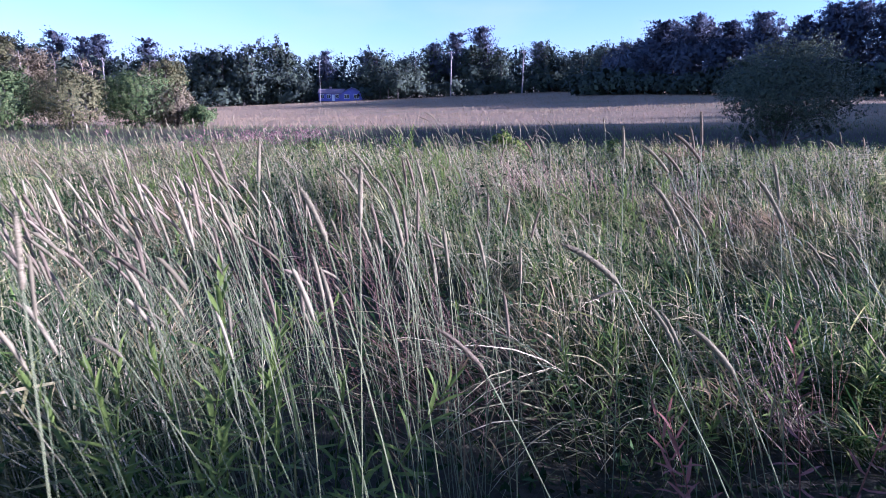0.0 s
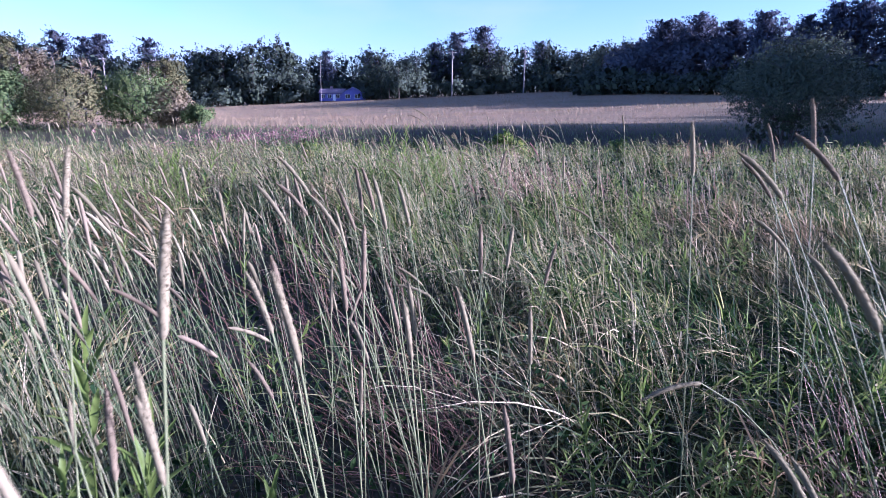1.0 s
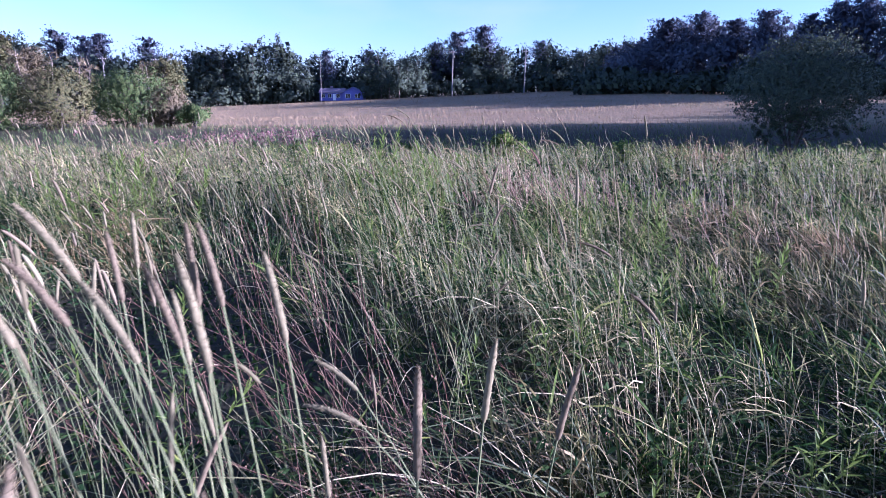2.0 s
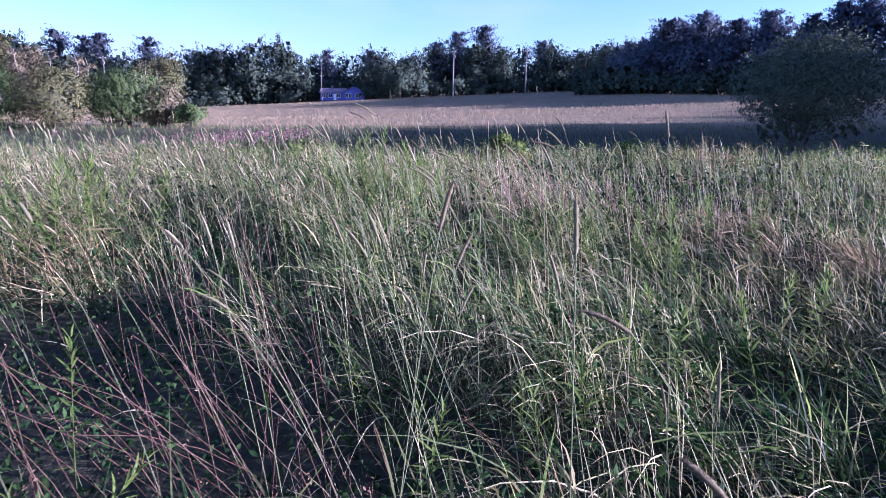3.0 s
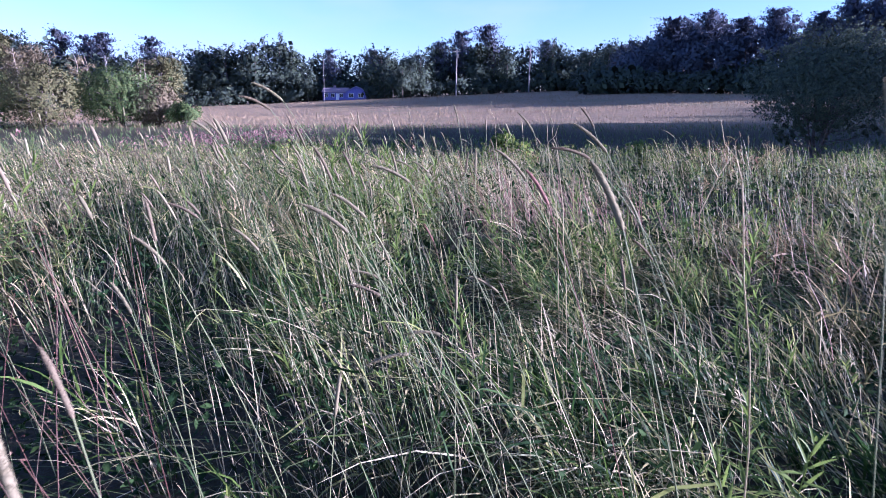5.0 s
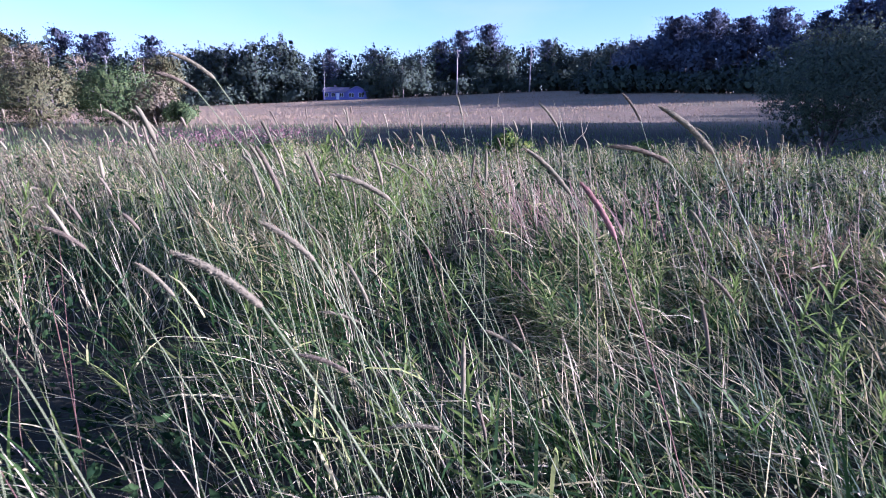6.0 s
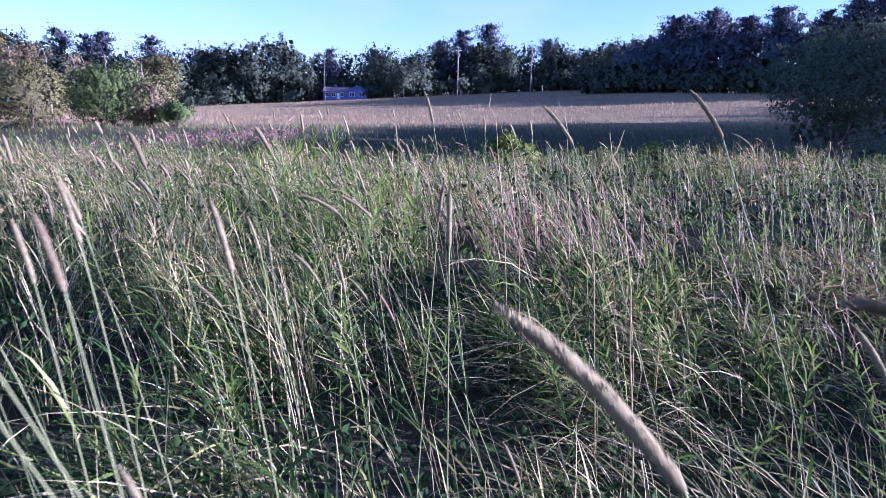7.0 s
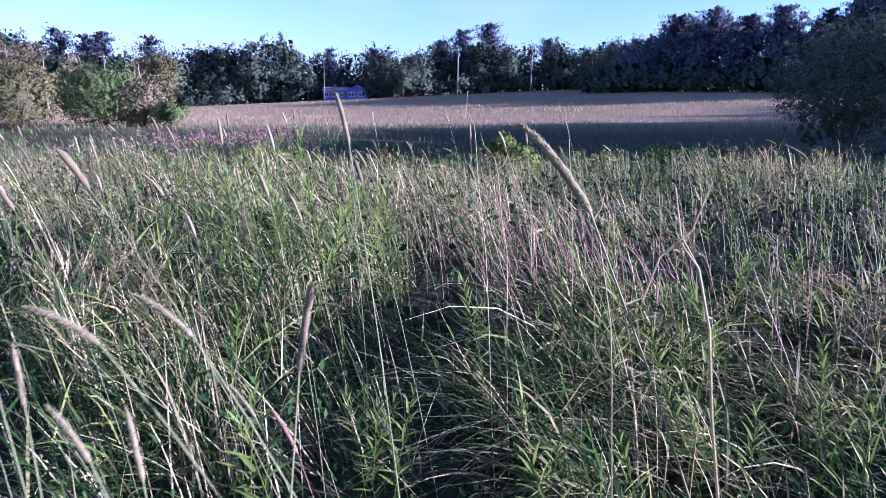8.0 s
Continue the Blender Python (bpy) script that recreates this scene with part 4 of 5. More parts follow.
def herb_parts(rng, x, y, height, leaf, per, segs=2, lean=0.10, stem=0.0022):
    """Leafy stalks: lance-shaped leaves set spirally, close and upright near the top."""
    n = len(x)
    az = rng.normal(WIND, 0.9, n)
    p = arc_lines(roots(x, y), height, az, np.abs(rng.normal(lean, 0.08, n)), np.abs(rng.normal(0.12, 0.1, n)), 4)
    out = [(*tubes(p, np.full((n, 5), stem) * np.linspace(1, 0.5, 5)[None], 3), 0)]
    f = rng.uniform(0, 1, (n, per)) ** 0.55
    f[:, :5] = rng.uniform(0.94, 1.0, (n, min(5, per)))[:, :5]
    fi = f * 4
    i = np.minimum(fi.astype(int), 3)
    w = (fi - i)[..., None]
    o = np.take_along_axis(p, i[..., None], 1) * (1 - w) + np.take_along_axis(p, i[..., None] + 1, 1) * w
    a = (np.arange(per)[None] * 2.4 + rng.uniform(0, 6.28, (n, 1)) + rng.normal(0, 0.25, (n, per))).ravel()
    f = f.ravel()
    ln = leaf * (0.65 + 0.5 * np.sin(np.pi * np.clip(f * 0.9, 0, 1))) * rng.uniform(0.75, 1.2, n * per)
    lines = arc_lines(o.reshape(-1, 3), ln, a, np.clip(1.15 - 0.85 * f ** 2 + rng.normal(0, 0.15, n * per), 0.1, 1.6), rng.uniform(0.1, 0.8, n * per), segs, 1.2)
    sh = np.sin(np.pi * np.linspace(0.12, 1, segs + 1)) ** 0.8
    out.append((*ribbons(lines, ln * 0.125, rng.normal(0, 0.35, n * per), a, sh), 1))
    return out


def build_herb_field():
    rng = np.random.default_rng(14)
    parts = []
    # the leafy band across the middle and the fresh clumps nearer
    for n, y0, y1, leaf, per, h0, h1, st in ((60, 2.0, 6.0, 0.055, 24, 0.35, 0.55, 0.0016), (380, 6.0, 9.0, 0.055, 22, 0.38, 0.60, 0.0018), (5200, 7.2, 13.8, 0.060, 13, 0.36, 0.62, 0.0022)):
        x, y = scatter(rng, n, y0, y1)
        k = rng.uniform(0, 1, n) < 0.45 + 0.4 * np.tanh(1.5 * np.sin(1.1 * x - 0.8) * np.cos(0.9 * y + 1.0) + 0.5 * smooth(7, 10, y))
        k &= rng.uniform(0, 1, n) > 1.3 * hollow(x, y)
        x, y = x[k], y[k]
        parts += herb_parts(rng, x, y, rng.uniform(h0, h1, len(x)) + 0.03 * bumps(x, y), leaf, per, stem=st)
    stuff("goldenrod_stand", parts, [M_STEM, M_HERB], "leafy green goldenrod standing among the grass", "wild plants")
    # the dark hollow behind: coarse herbs and young shoots
    n = 1900
    x, y = rng.uniform(-24, 24, n), rng.uniform(14.5, 25, n)
    parts = herb_parts(rng, x, y, rng.uniform(0.3, 0.75, n), 0.20, 6, 2, stem=0.005)
    n = 16000
    x, y = rng.uniform(-30, 34, n), rng.uniform(14.5, 37, n)
    az = rng.normal(WIND, 0.9, n)
    p = arc_lines(roots(x, y), rng.uniform(0.25, 0.60, n) * np.where(y > 25, 0.55, 1), az, np.abs(rng.normal(0.15, 0.15, n)), np.abs(rng.normal(0.7, 0.4, n)), 2)
    parts.append((*ribbons(p, rng.uniform(0.012, 0.035, n), rng.normal(0, 0.8, n), az), 1))
    stuff("hollow_herbs", parts, [M_STEM, M_LEAF_PALE], "dark green coarse herbs filling the shaded hollow", "wild plants")


def build_red_stalks():
    """Thin red and brown dead stalks, lying and leaning in patches."""
    rng = np.random.default_rng(17)
    parts = []
    for cx, cy, sx, sy, n, tilt, ln in ((0.12, 2.32, 0.14, 0.12, 70, 0.85, 0.60), (0.45, 2.55, 0.25, 0.22, 34, 0.85, 0.5), (0.30, 2.15, 0.22, 0.2, 18, 0.5, 0.6), (-0.18, 2.75, 0.16, 0.16, 14, 0.45, 0.75),
                                        (-1.0, 2.8, 0.35, 0.35, 30, 0.55, 0.6), (-0.75, 3.9, 0.25, 0.3, 20, 0.35, 0.75), (-0.5, 2.2, 0.3, 0.2, 16, 0.5, 0.6), (-0.45, 3.3, 0.22, 0.22, 26, 0.5, 0.78), (1.7, 7.6, 0.5, 0.4, 45, 0.4, 0.6), (1.2, 6.8, 0.22, 0.28, 60, 0.3, 0.68), (0.95, 8.3, 0.30, 0.6, 50, 0.3, 0.65), (1.35, 2.0, 0.10, 0.10, 40, 0.4, 0.5),
                                        (2.8, 6.0, 0.9, 0.7, 40, 0.35, 0.6)):
        x, y = rng.normal(cx, sx, n), rng.normal(cy, sy, n)
        az = rng.normal(WIND, 0.7, n)
        p = arc_lines(roots(x, y), ln * rng.uniform(0.7, 1.2, n), az, np.abs(rng.normal(tilt, 0.2, n)), rng.normal(0.2, 0.25, n), 4)
        p = p[clear_of_walk(p)]
        parts.append((*tubes(p, np.full((len(p), 5), 0.0013) * np.linspace(1, 0.6, 5)[None] * (1 + 0.25 * max(cy - 2, 0)), 3), 0))
        tips = np.concatenate([p[:, 3], p[:, 4]])
        parts.append((*leaf_cards(clumped(tips, rng, 5, 0.014), 0.008, rng, 0.5, 0.4), 0))
    x, y = rng.uniform(-9, 8, 700), rng.uniform(6, 13.5, 700)
    k = np.sin(0.8 * x + 2) * np.cos(0.6 * y) > 0.0
    y2 = rng.uniform(6.5, 13.5, 650)
    x, y = np.concatenate([x[k], y2 * rng.uniform(-0.75, -0.28, 650)]), np.concatenate([y[k], y2])
    az = rng.normal(WIND, 0.8, len(x))
    p = arc_lines(roots(x, y), rng.uniform(0.45, 0.72, len(x)), az, np.abs(rng.normal(0.12, 0.1, len(x))), np.abs(rng.normal(0.2, 0.2, len(x))), 3)
    parts.append((*tubes(p, np.full((len(p), 4), 0.002), 3), 1))
    parts.append((*leaf_cards(clumped(p[:, 3], rng, 8, 0.035), 0.030, rng, 0.6, 0.4), 1))
    stuff("red_stalks", parts, [M_RED, M_BROWN], "reddish brown dead stalks with small dry seeds", "wild plants")


def build_far_field():
    """Hay grass of the open field, and the mauve flowering strip along its near edge."""
    rng = np.random.default_rng(19)
    parts = []
    for n, y0, y1, w, h in ((26000, 34, 62, 0.020, 0.22), (34000, 55, 125, 0.032, 0.26), (12000, 120, 205, 0.07, 0.36)):
        x, y = scatter(rng, n, y0, y1, 0.85, 4)
        az = rng.normal(WIND, 0.9, n)
        p = arc_lines(roots(x, y), h * rng.uniform(0.6, 1.3, n), az, np.abs(rng.normal(0.1, 0.1, n)), np.abs(rng.normal(0.5, 0.4, n)), 2)
        parts.append((*ribbons(p, w * rng.uniform(0.5, 1.4, n), rng.normal(0, 0.9, n), az), 0))
    stuff("hayfield_grass", parts, [M_HAY], "pinkish ripe hay grass on the open field", "grass")
    n = 380
    x, y = rng.normal(-6.2, 1.3, n), rng.normal(22.3, 2.4, n)
    p = arc_lines(roots(x, y), rng.uniform(0.6, 1.05, n), rng.normal(WIND, 1, n), np.abs(rng.normal(0.08, 0.07, n)), np.abs(rng.normal(0.15, 0.1, n)), 3)
    parts = [(*tubes(p, np.full((n, 4), 0.006), 3), 0), (*leaf_cards(clumped(p[:, 3], rng, 7, 0.07), 0.07, rng, 0.7, 0.5), 1), (*leaf_cards(clumped(p[:, 2], rng, 5, 0.09), 0.10, rng, 0.7, 0.4), 2)]
    stuff("mauve_flowers", parts, [M_STEM, M_PINK, M_LEAF_PALE], "mauve flowering stalks along the edge of the hollow", "wild plants")


build_grass()
build_timothy_field()
build_herb_field()
build_red_stalks()
build_far_field()


# ---- single plants beside the walk ----
def build_timothy(base, tip, rng, reddish):
    """One timothy stem, from the ground to its bent seed head."""
    base, tip = np.array(base), np.array(tip)
    d = tip - base
    ln = np.linalg.norm(d)
    d /= ln
    flat = np.array((d[0], d[1], 0.0))
    foot = base - flat * min(0.45, 0.5 * base[2])
    foot[2] = float(gz(foot[0], foot[1])) - 0.015
    bend = base - (d * 0.7 + np.array((0, 0, 0.5))) * 0.42 * base[2]
    s = np.linspace(0, 1, 10)[:, None]
    path = foot * (1 - s) ** 2 + 2 * bend * s * (1 - s) + base * s ** 2
    t = thing("timothy_stem", "timothy grass stem with a reddish seed head" if reddish else "timothy grass stem with a pale cylindrical seed head", "grass stem",
              "timothy stems beside the walk", at=pose(*foot))
    head_m = M_HEAD_RED if reddish else (M_HEAD_MAUVE if rng.uniform() < 0.25 else M_HEAD)
    v, a, q = tubes((path - foot)[None], (0.0012 * np.linspace(1, 0.7, 10))[None], 5)
    put("stalk", raw_mesh("stalk", v, a, q, [M_RED if reddish else M_STEM], smooth_faces=True), t)
    k = 34
    s = np.linspace(0, 1, k)
    p = base + d * ln * s[:, None]
    p[:, 2] += 0.07 * ln * np.sin(np.pi * s)
    prof = np.minimum(1, np.minimum(s / 0.12 + 0.45, (1 - s) / 0.30 + 0.25))
    r = 0.0030 * prof * (1 + 0.04 * rng.normal(size=k))
    v, a, q = tubes((p - foot)[None], r[None], 10)
    v += rng.normal(0, 0.00022, v.shape)
    # short bristles all round
    m = 620
    f = rng.uniform(0.01, 0.99, m)
    o = np.stack([np.interp(f, s, p[:, c]) for c in range(3)], 1) - foot
    e = rng.normal(size=(m, 3))
    e -= d * (e @ d)[:, None]
    e /= np.linalg.norm(e, axis=1, keepdims=True)
    rad = np.interp(f, s, r)[:, None]
    side = np.cross(e, d)
    tipv = o + e * (rad + rng.uniform(0.0008, 0.0022, (m, 1))) + d * 0.0016
    bv = np.stack([o + e * rad * 0.8 + side * 0.0005, o + e * rad * 0.8 - side * 0.0005, tipv], 1).reshape(-1, 3)
    bt = np.arange(m * 3).reshape(-1, 3)
    V, T3, Q4, mi = join([(v, a, q, 0), (bv, bt, None, 0)])
    put("seed_head", raw_mesh("seed_head", V, T3, Q4, [head_m], smooth_faces=True), t)
    # one or two narrow leaves
    for i in range(rng.integers(1, 3)):
        c = int(rng.integers(2, 6))
        o = (path[c] - foot)[None]
        az = np.array([rng.normal(WIND, 1.2)])
        line = arc_lines(o, np.array([rng.uniform(0.12, 0.22)]), az, np.array([rng.uniform(0.2, 0.6)]), np.array([rng.uniform(0.4, 1.1)]), 5)
        v, a, q = ribbons(line, np.array([0.005]), np.array([rng.normal(0, 0.4)]), az)
        put("leaf", raw_mesh("leaf", v, a, q, [M_GRASS]), t)


STEMS_A = [
    (0.17, 0.59, 1.08, 0.11, 0.60, 1.12), (0.30, 0.59, 0.98, 0.25, 0.60, 1.03), (0.39, 0.98, 0.86, 0.35, 1.00, 0.92),
    (-0.20, 0.91, 0.96, -0.22, 0.93, 1.03), (0.16, 1.27, 0.88, 0.16, 1.29, 0.96), (0.57, 1.38, 1.02, 0.52, 1.40, 1.07),
    (0.47, 1.13, 1.16, 0.42, 1.14, 1.21), (0.52, 0.92, 1.08, 0.48, 0.94, 1.15), (0.54, 1.30, 1.18, 0.54, 1.32, 1.25),
    (-0.40, 0.53, 1.09, -0.41, 0.55, 1.16), (-0.57, 0.98, 0.83, -0.63, 0.98, 0.87), (-0.40, 1.04, 1.12, -0.44, 1.06, 1.18),
    (-0.14, 0.65, 1.11, -0.17, 0.66, 1.17), (-0.12, 0.78, 1.11, -0.12, 0.80, 1.18), (-0.33, 1.04, 1.13, -0.33, 1.06, 1.20),
    (-0.18, 0.88, 0.95, -0.20, 0.89, 1.02),
]
STEMS_B = [
    (0.04, 0.69, 0.94, -0.02, 0.70, 0.99), (-0.12, 1.04, 1.02, -0.14, 1.06, 1.09), (-0.09, 1.31, 0.78, -0.09, 1.33, 0.85),
    (0.48, 1.10, 1.02, 0.44, 1.12, 1.08), (0.39, 0.95, 0.86, 0.36, 0.97, 0.92), (0.62, 1.12, 1.09, 0.61, 1.14, 1.16),
    (-0.41, 1.11, 1.12, -0.44, 1.13, 1.19), (-0.07, 0.88, 1.05, -0.09, 0.89, 1.12), (-0.06, 1.16, 1.02, -0.06, 1.18, 1.10),
    (0.11, 1.03, 0.85, 0.10, 1.05, 0.93), (0.37, 1.19, 0.89, 0.29, 1.18, 0.87), (0.33, 0.85, 1.09, 0.29, 0.86, 1.15),
    (0.41, 1.13, 1.14, 0.36, 1.14, 1.19), (-0.45, 1.18, 0.79, -0.46, 1.20, 0.86), (-0.23, 0.90, 0.94, -0.24, 0.92, 1.01),
    (-0.08, 1.33, 0.86, -0.11, 1.35, 0.92),
]
STEMS_C = [
    (-0.54, 1.38, 0.66, -0.57, 1.40, 0.72), (-0.08, 1.15, 1.00, -0.09, 1.17, 1.07), (-0.03, 1.30, 0.92, -0.05, 1.32, 0.99),
    (-0.00, 1.20, 0.95, -0.01, 1.21, 1.02), (0.00, 1.10, 0.96, -0.01, 1.11, 1.03), (0.07, 1.10, 0.96, 0.05, 1.12, 1.04),
    (-0.14, 1.05, 1.01, -0.17, 1.07, 1.07), (-0.22, 1.30, 0.81, -0.26, 1.31, 0.87), (-0.05, 1.35, 1.06, -0.07, 1.36, 1.14),
    (-0.21, 1.39, 1.06, -0.26, 1.41, 1.12), (0.09, 1.32, 1.00, 0.09, 1.34, 1.07), (0.37, 1.28, 1.15, 0.37, 1.30, 1.22),
    (0.65, 1.60, 1.14, 0.64, 1.62, 1.21), (0.55, 1.41, 1.10, 0.50, 1.42, 1.16), (-0.01, 1.73, 0.86, -0.07, 1.74, 0.90),
    (-0.18, 1.43, 1.10, -0.23, 1.44, 1.16),
]
STEMS_D = [
    (-0.18, 1.41, 1.07, -0.23, 1.42, 1.12), (-0.13, 1.41, 1.04, -0.18, 1.43, 1.10), (-0.22, 1.56, 1.04, -0.24, 1.58, 1.11),
    (-0.29, 1.73, 1.03, -0.30, 1.75, 1.10), (-0.10, 1.46, 1.07, -0.11, 1.47, 1.14), (-0.08, 1.46, 1.07, -0.10, 1.47, 1.14),
    (-0.11, 1.44, 1.04, -0.14, 1.45, 1.11), (-0.14, 1.52, 0.99, -0.16, 1.54, 1.06), (-0.02, 1.43, 1.05, -0.04, 1.45, 1.12),
    (-0.19, 1.68, 0.82, -0.21, 1.69, 0.89), (0.14, 1.43, 0.98, 0.15, 1.44, 1.05), (0.21, 1.47, 0.94, 0.23, 1.48, 1.01),
    (-0.03, 2.09, 0.65, -0.04, 2.11, 0.72), (0.01, 1.62, 0.87, -0.06, 1.63, 0.89), (-0.03, 1.61, 0.78, -0.04, 1.63, 0.85),
    (-0.13, 1.48, 0.87, -0.10, 1.50, 0.94),
]
STEMS_E = [
    (-0.17, 1.52, 0.87, -0.17, 1.54, 0.95), (0.46, 1.91, 0.89, 0.41, 1.92, 0.94), (-0.44, 1.87, 0.92, -0.44, 1.89, 1.00),
    (0.08, 2.74, 0.93, 0.05, 2.76, 1.00), (0.47, 2.25, 0.92, 0.40, 2.26, 0.95), (0.75, 2.81, 0.50, 0.74, 2.83, 0.57),
    (0.73, 2.52, 0.67, 0.73, 2.53, 0.74), (-0.25, 2.79, 0.91, -0.27, 2.80, 0.98), (0.38, 2.21, 1.04, 0.38, 2.23, 1.11),
    (0.21, 2.36, 1.04, 0.23, 2.37, 1.11), (-0.04, 2.97, 0.88, -0.07, 2.98, 0.95), (0.05, 2.75, 0.90, 0.00, 2.77, 0.96),
    (0.24, 2.60, 0.92, 0.27, 2.62, 0.98), (0.26, 2.93, 0.72, 0.29, 2.94, 0.78), (0.42, 2.50, 0.90, 0.40, 2.52, 0.97),
    (-0.38, 2.99, 0.88, -0.41, 3.01, 0.95),
]
STEMS_F = [
    (0.31, 3.18, 0.55, 0.37, 3.19, 0.60), (0.13, 3.01, 0.71, 0.08, 3.02, 0.76), (-0.29, 2.82, 0.76, -0.36, 2.83, 0.79),
    (0.48, 2.97, 1.07, 0.45, 2.98, 1.13), (0.14, 4.00, 0.73, 0.06, 4.00, 0.75), (0.34, 3.59, 0.78, 0.34, 3.61, 0.85),
    (-0.18, 3.48, 0.90, -0.24, 3.49, 0.95), (-0.18, 3.45, 0.95, -0.20, 3.47, 1.02), (-0.28, 3.53, 0.79, -0.32, 3.54, 0.85),
    (0.26, 3.37, 0.78, 0.19, 3.37, 0.76), (0.15, 3.29, 0.71, 0.16, 3.30, 0.78), (-0.09, 3.87, 1.17, -0.16, 3.87, 1.20),
    (-0.36, 4.28, 1.09, -0.42, 4.29, 1.14), (0.52, 4.36, 0.55, 0.49, 4.37, 0.62), (0.82, 3.99, 0.89, 0.78, 4.01, 0.96),
    (0.83, 3.90, 0.81, 0.78, 3.91, 0.86),
]
STEMS_G = [
    (0.39, 3.86, 0.56, 0.37, 3.87, 0.63), (0.19, 3.59, 0.81, 0.12, 3.60, 0.83), (0.31, 3.59, 0.73, 0.24, 3.59, 0.73),
    (-0.22, 3.73, 0.94, -0.29, 3.74, 0.97), (-0.09, 3.72, 0.87, -0.15, 3.73, 0.92), (0.18, 3.29, 1.00, 0.11, 3.30, 1.04),
    (-0.30, 4.06, 1.10, -0.36, 4.07, 1.14), (0.07, 3.75, 1.02, 0.03, 3.77, 1.09), (0.50, 3.50, 1.01, 0.46, 3.51, 1.07),
    (0.475, 3.635, 1.04, 0.415, 3.645, 1.097), (0.60, 3.51, 1.10, 0.54, 3.52, 1.15), (0.60, 3.64, 1.08, 0.52, 3.64, 1.10),
    (0.25, 3.57, 1.04, 0.18, 3.57, 1.07), (0.18, 3.47, 0.99, 0.12, 3.48, 1.03), (-0.06, 3.87, 1.19, -0.13, 3.87, 1.23),
    (0.18, 3.87, 0.81, 0.14, 3.89, 0.88),
]
STEMS_H = [
    (0.44, 3.78, 0.76, 0.37, 3.78, 0.80), (0.71, 3.71, 0.79, 0.70, 3.73, 0.86), (0.17, 4.33, 0.47, 0.13, 4.34, 0.54),
    (0.75, 4.26, 1.12, 0.71, 4.28, 1.18), (0.19, 4.03, 1.00, 0.17, 4.04, 1.07), (0.09, 3.93, 1.01, 0.06, 3.95, 1.07),
    (-0.07, 4.12, 0.96, -0.10, 4.14, 1.03), (-0.12, 4.30, 1.00, -0.16, 4.32, 1.06), (0.40, 4.19, 0.99, 0.40, 4.20, 1.06),
    (0.02, 4.64, 0.88, -0.01, 4.66, 0.95), (0.15, 4.58, 0.83, 0.10, 4.60, 0.88), (0.19, 4.94, 0.68, 0.14, 4.96, 0.73),
    (-0.05, 4.60, 0.77, -0.11, 4.61, 0.82), (0.38, 4.51, 0.96, 0.39, 4.53, 1.03), (0.26, 4.92, 0.63, 0.22, 4.93, 0.70),
    (0.36, 4.91, 1.12, 0.34, 4.93, 1.19),
]
STEMS_I = [
    (0.60, 4.47, 1.10, 0.55, 4.48, 1.16), (0.20, 4.58, 0.81, 0.18, 4.60, 0.88), (0.04, 4.65, 0.85, 0.03, 4.66, 0.92),
    (0.25, 4.61, 0.95, 0.19, 4.62, 0.99), (1.60, 5.95, 1.02, 1.53, 5.96, 1.06), (0.20, 4.54, 0.97, 0.13, 4.55, 1.00),
    (-0.03, 4.15, 1.00, -0.06, 4.17, 1.07), (0.81, 3.12, 1.14, 0.80, 3.13, 1.21), (0.18, 6.01, 1.00, 0.17, 6.02, 1.09),
]
REDDISH = (104, 126)


def build_stems():
    rng = np.random.default_rng(31)
    for i, row in enumerate(STEMS_A + STEMS_B + STEMS_C + STEMS_D + STEMS_E + STEMS_F + STEMS_G + STEMS_H + STEMS_I):
        build_timothy(row[:3], row[3:], rng, i in REDDISH)


def goldenrod(rng, height, leaves, leaf, look_of=None):
    """One goldenrod: stem and single lance leaves, a tuft at the top."""
    if look_of is None:
        t = thing("goldenrod", "fresh green goldenrod with lance-shaped leaves", "wild plant", "goldenrods beside the walk")
    else:
        t = thing("red_dock", "withering dock plant with reddish pink leaves", "wild plant", "reddish plants")
    colour = look_of or M_HERB
    s = np.linspace(0, 1, 7)
    p = np.stack([-0.06 * height * s ** 2, 0.02 * height * np.sin(3 * s), height * s - 0.015], 1)
    v, a, q = tubes(p[None], (0.0026 * (1 - 0.6 * s))[None], 5)
    put("stalk", raw_mesh("stalk", v, a, q, [colour], smooth_faces=True), t)
    for i in range(leaves):
        f = 0.30 + 0.70 * (i / (leaves - 1)) ** 0.75
        o = np.array([[np.interp(f, s, p[:, c]) for c in range(3)]])
        az = np.array([i * 2.4 + rng.normal(0, 0.2)])
        ln = leaf * (0.60 + 0.55 * math.sin(math.pi * min(f * 0.88, 1))) * rng.uniform(0.85, 1.15)
        line = arc_lines(o, np.array([ln]), az, np.array([1.25 - 0.98 * f ** 3 + rng.normal(0, 0.12)]), np.array([rng.uniform(0.1, 0.7)]), 5, 1.2)
        w = 0.062 * ln * np.sin(np.pi * np.linspace(0.1, 1, 6)) ** 0.85
        # folded along the midrib
        k = 6
        side = np.array((-math.sin(az[0]), math.cos(az[0]), 0))
        tang = np.gradient(line[0], axis=0)
        tang /= np.linalg.norm(tang, axis=1, keepdims=True)
        up = np.cross(tang, side)
        up[up[:, 2] < 0] *= -1
        L = line[0] - side * w[:, None] + up * 0.35 * w[:, None]
        R = line[0] + side * w[:, None] + up * 0.35 * w[:, None]
        V = np.concatenate([L, line[0], R])
        qq = np.array([(j, j + 1, k + j + 1, k + j) for j in range(k - 1)] + [(k + j, k + j + 1, 2 * k + j + 1, 2 * k + j) for j in range(k - 1)])
        put("leaf", raw_mesh("leaf", V, None, qq, [colour], smooth_faces=True), t)
    return t


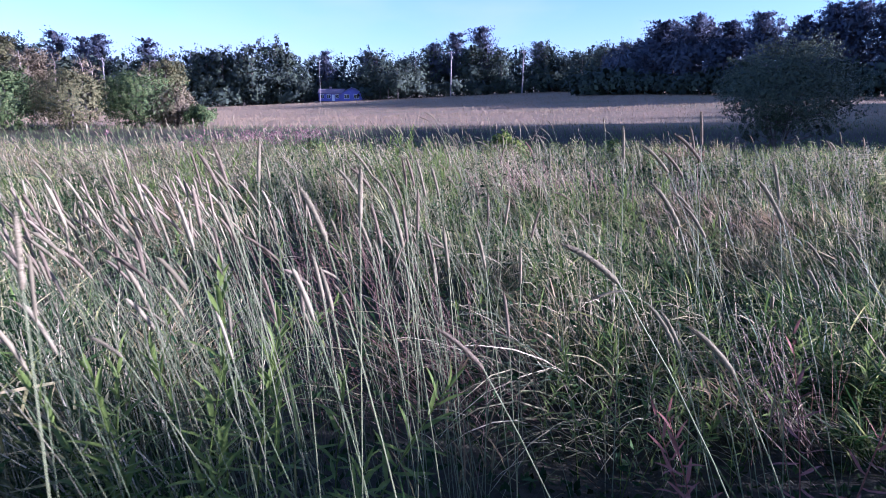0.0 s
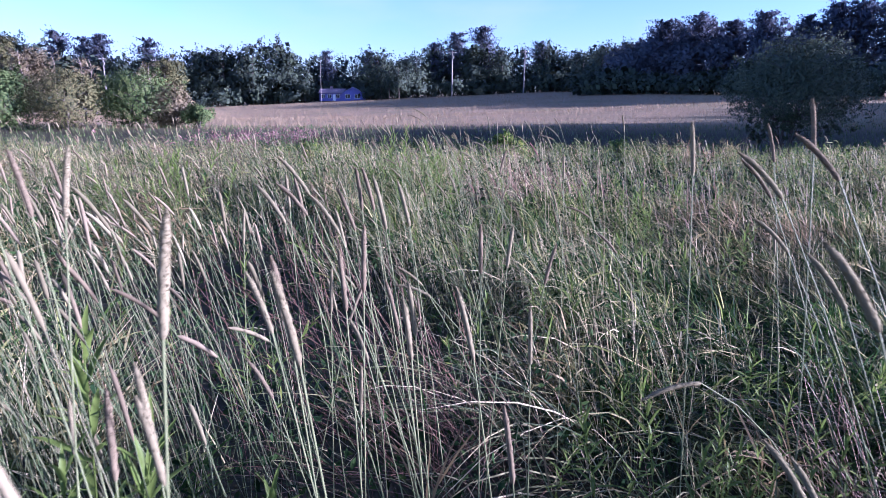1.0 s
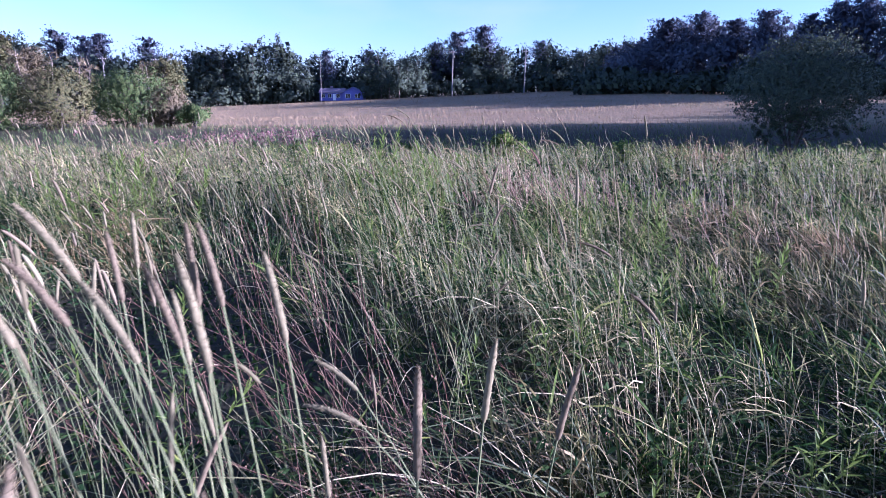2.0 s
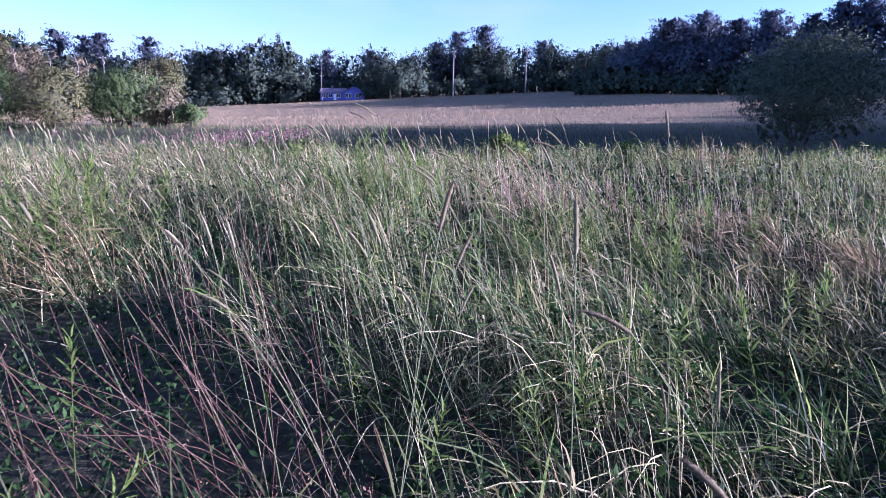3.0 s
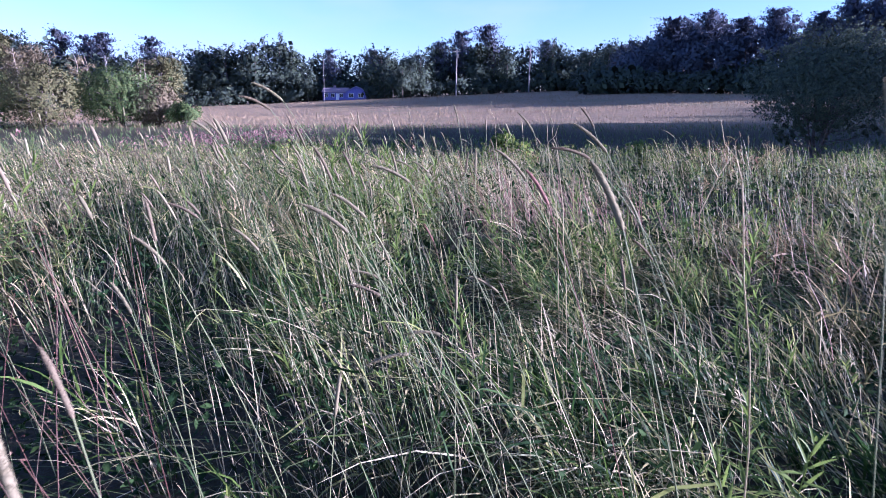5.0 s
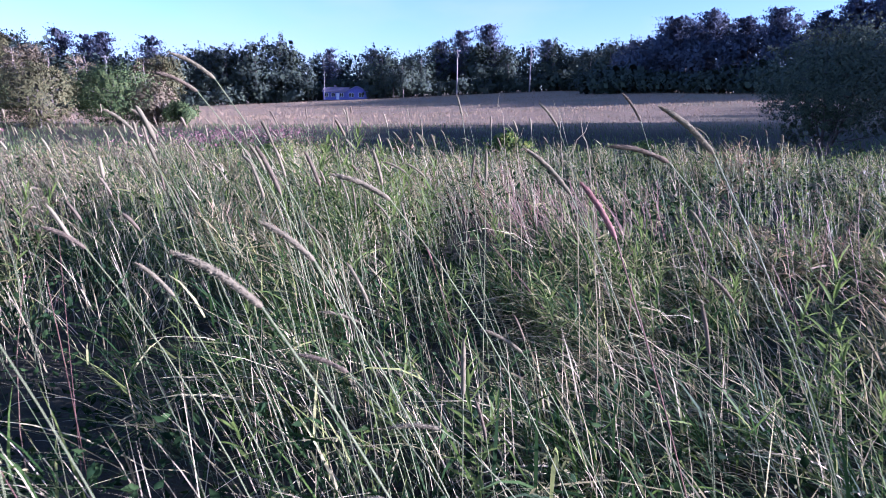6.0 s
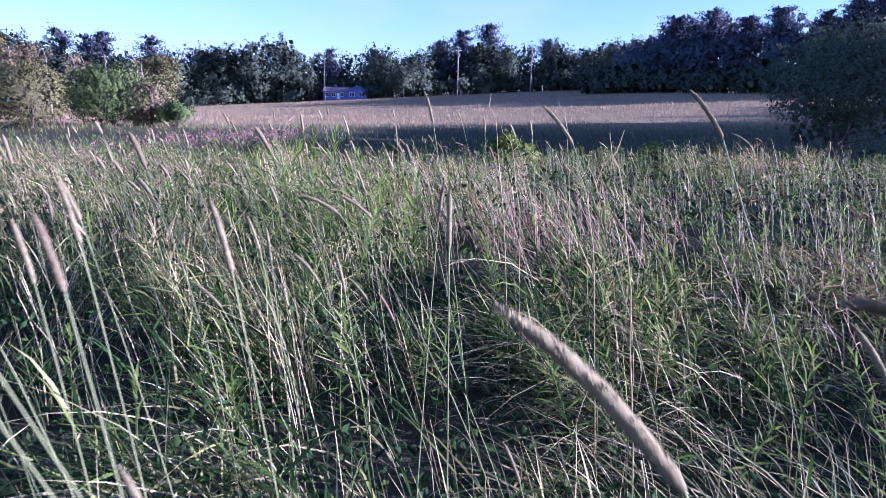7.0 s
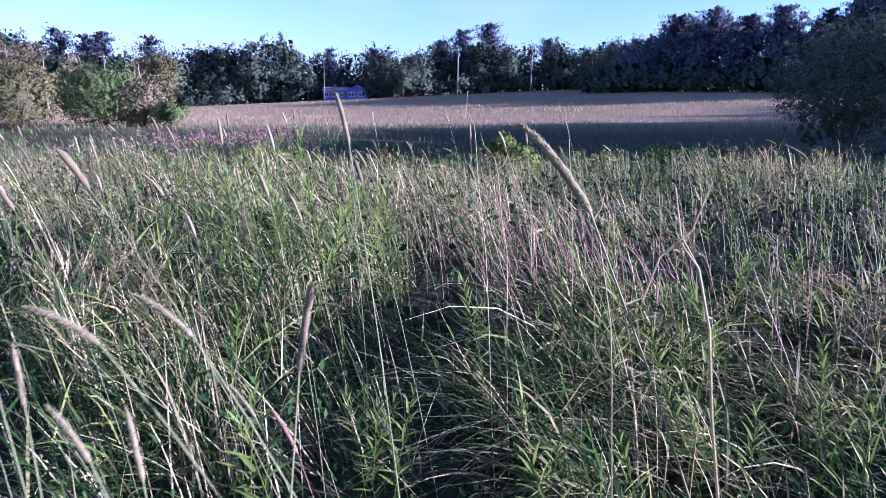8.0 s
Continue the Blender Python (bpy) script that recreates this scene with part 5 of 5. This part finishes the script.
def build_goldenrods():
    rng = np.random.default_rng(41)
    kinds = [goldenrod(rng, h, n, l) for h, n, l in ((0.72, 26, 0.088), (0.62, 23, 0.084), (0.80, 28, 0.092))]
    spots = []
    # loose clumps: middle, spread, count, and how tall
    for cx, cy, sp, n, tall in ((-0.58, 1.22, 0.10, 9, 1.08), (-0.40, 1.25, 0.07, 5, 1.05), (0.60, 1.80, 0.10, 5, 0.66), (0.92, 1.95, 0.12, 8, 0.66), (0.45, 2.05, 0.10, 4, 0.62), (1.35, 2.3, 0.25, 10, 0.66),
                                (-1.0, 2.7, 0.25, 7, 0.8), (0.35, 3.0, 0.12, 3, 0.75), (0.95, 3.4, 0.25, 5, 0.8), (0.25, 4.2, 0.12, 5, 0.75), (1.5, 4.1, 0.3, 6, 0.85), (-0.5, 5.2, 0.35, 4, 0.8),
                                (0.72, 5.65, 0.06, 3, 0.62), (0.38, 5.5, 0.06, 4, 0.6), (1.5, 5.6, 0.15, 5, 0.68), (1.4, 5.2, 0.28, 12, 0.76), (1.0, 6.3, 0.28, 7, 0.76), (2.2, 6.4, 0.40, 12, 0.78), (-0.8, 6.6, 0.35, 7, 0.95), (-0.30, 7.2, 0.32, 30, 1.20), (-2.3, 5.6, 0.20, 24, 1.12), (0.08, 5.2, 0.06, 2, 0.95)):
        for i in range(n):
            spots.append((rng.normal(cx, sp), rng.normal(cy, sp), tall * rng.uniform(0.8, 1.1)))
    used = set()
    for x, y, s in spots:
        src = kinds[rng.integers(3)]
        m = pose(x, y, float(gz(x, y)), rng.normal(0, 9), rng.normal(-6, 9), rng.uniform(0, 360)) @ Matrix.Scale(s, 4)
        if src.name in used:
            copy_thing(src, m).matrix_basis = m
        else:
            used.add(src.name)
            src.matrix_basis = m


def build_red_docks():
    rng = np.random.default_rng(47)
    for x, y, h in ((0.72, 1.05, 0.84), (0.62, 1.10, 0.74), (0.66, 1.18, 0.70), (0.80, 1.15, 0.80)):
        goldenrod(rng, h, 20, 0.062, M_RED_LEAF).matrix_basis = pose(x, y, float(gz(x, y)), rng.normal(0, 5), rng.normal(-4, 5), rng.uniform(0, 360))


# bare stalks of last year: tip, and a point lower down
DEAD_STALKS = [ (0.53, 5.79, 1.14, 0.59, 5.74, 0.94), (0.61, 5.77, 1.04, 0.65, 5.72, 0.83), (0.91, 6.41, 1.11, 0.95, 6.37, 0.94), (0.74, 5.19, 0.96, 0.80, 5.15, 0.82), (0.66, 4.48, 1.03, 0.71, 4.45, 0.91), (0.68, 3.32, 1.02, 0.76, 3.31, 0.97) ]


def build_dead_stalks():
    rng = np.random.default_rng(52)
    for row in DEAD_STALKS:
        tip, mid = np.array(row[:3]), np.array(row[3:])
        foot = mid + (mid - tip) * 0.9
        foot[2] = float(gz(foot[0], foot[1])) - 0.015
        t = thing("dead_stalk", "thin pale bent dead stalk above the grass", "dead stalk", "dead stalks", at=pose(*foot))
        s = np.linspace(0, 1, 12)[:, None]
        c = 2 * mid - 0.5 * (tip + foot)
        p = foot * (1 - s) ** 2 + 2 * c * s * (1 - s) + tip * s ** 2 - foot
        p[1:, :2] += np.cumsum(rng.normal(0, 0.004, (11, 2)), 0)
        v, a, q = tubes(p[None], (0.0014 * np.linspace(1.2, 0.5, 12))[None], 5)
        put("stalk", raw_mesh("stalk", v, a, q, [M_DRY], smooth_faces=True), t)
        for i in (8, 10):
            az = rng.uniform(0, 6.28)
            line = np.stack([p[i], p[i] + (0.02 * math.cos(az), 0.02 * math.sin(az), 0.02), p[i] + (0.03 * math.cos(az), 0.03 * math.sin(az), 0.055)])
            v, a, q = tubes(line[None], np.array([[0.0009, 0.0007, 0.0004]]), 4)
            put("twig", raw_mesh("twig", v, a, q, [M_DRY], smooth_faces=True), t)


build_stems()
build_goldenrods()
build_red_docks()
build_dead_stalks()
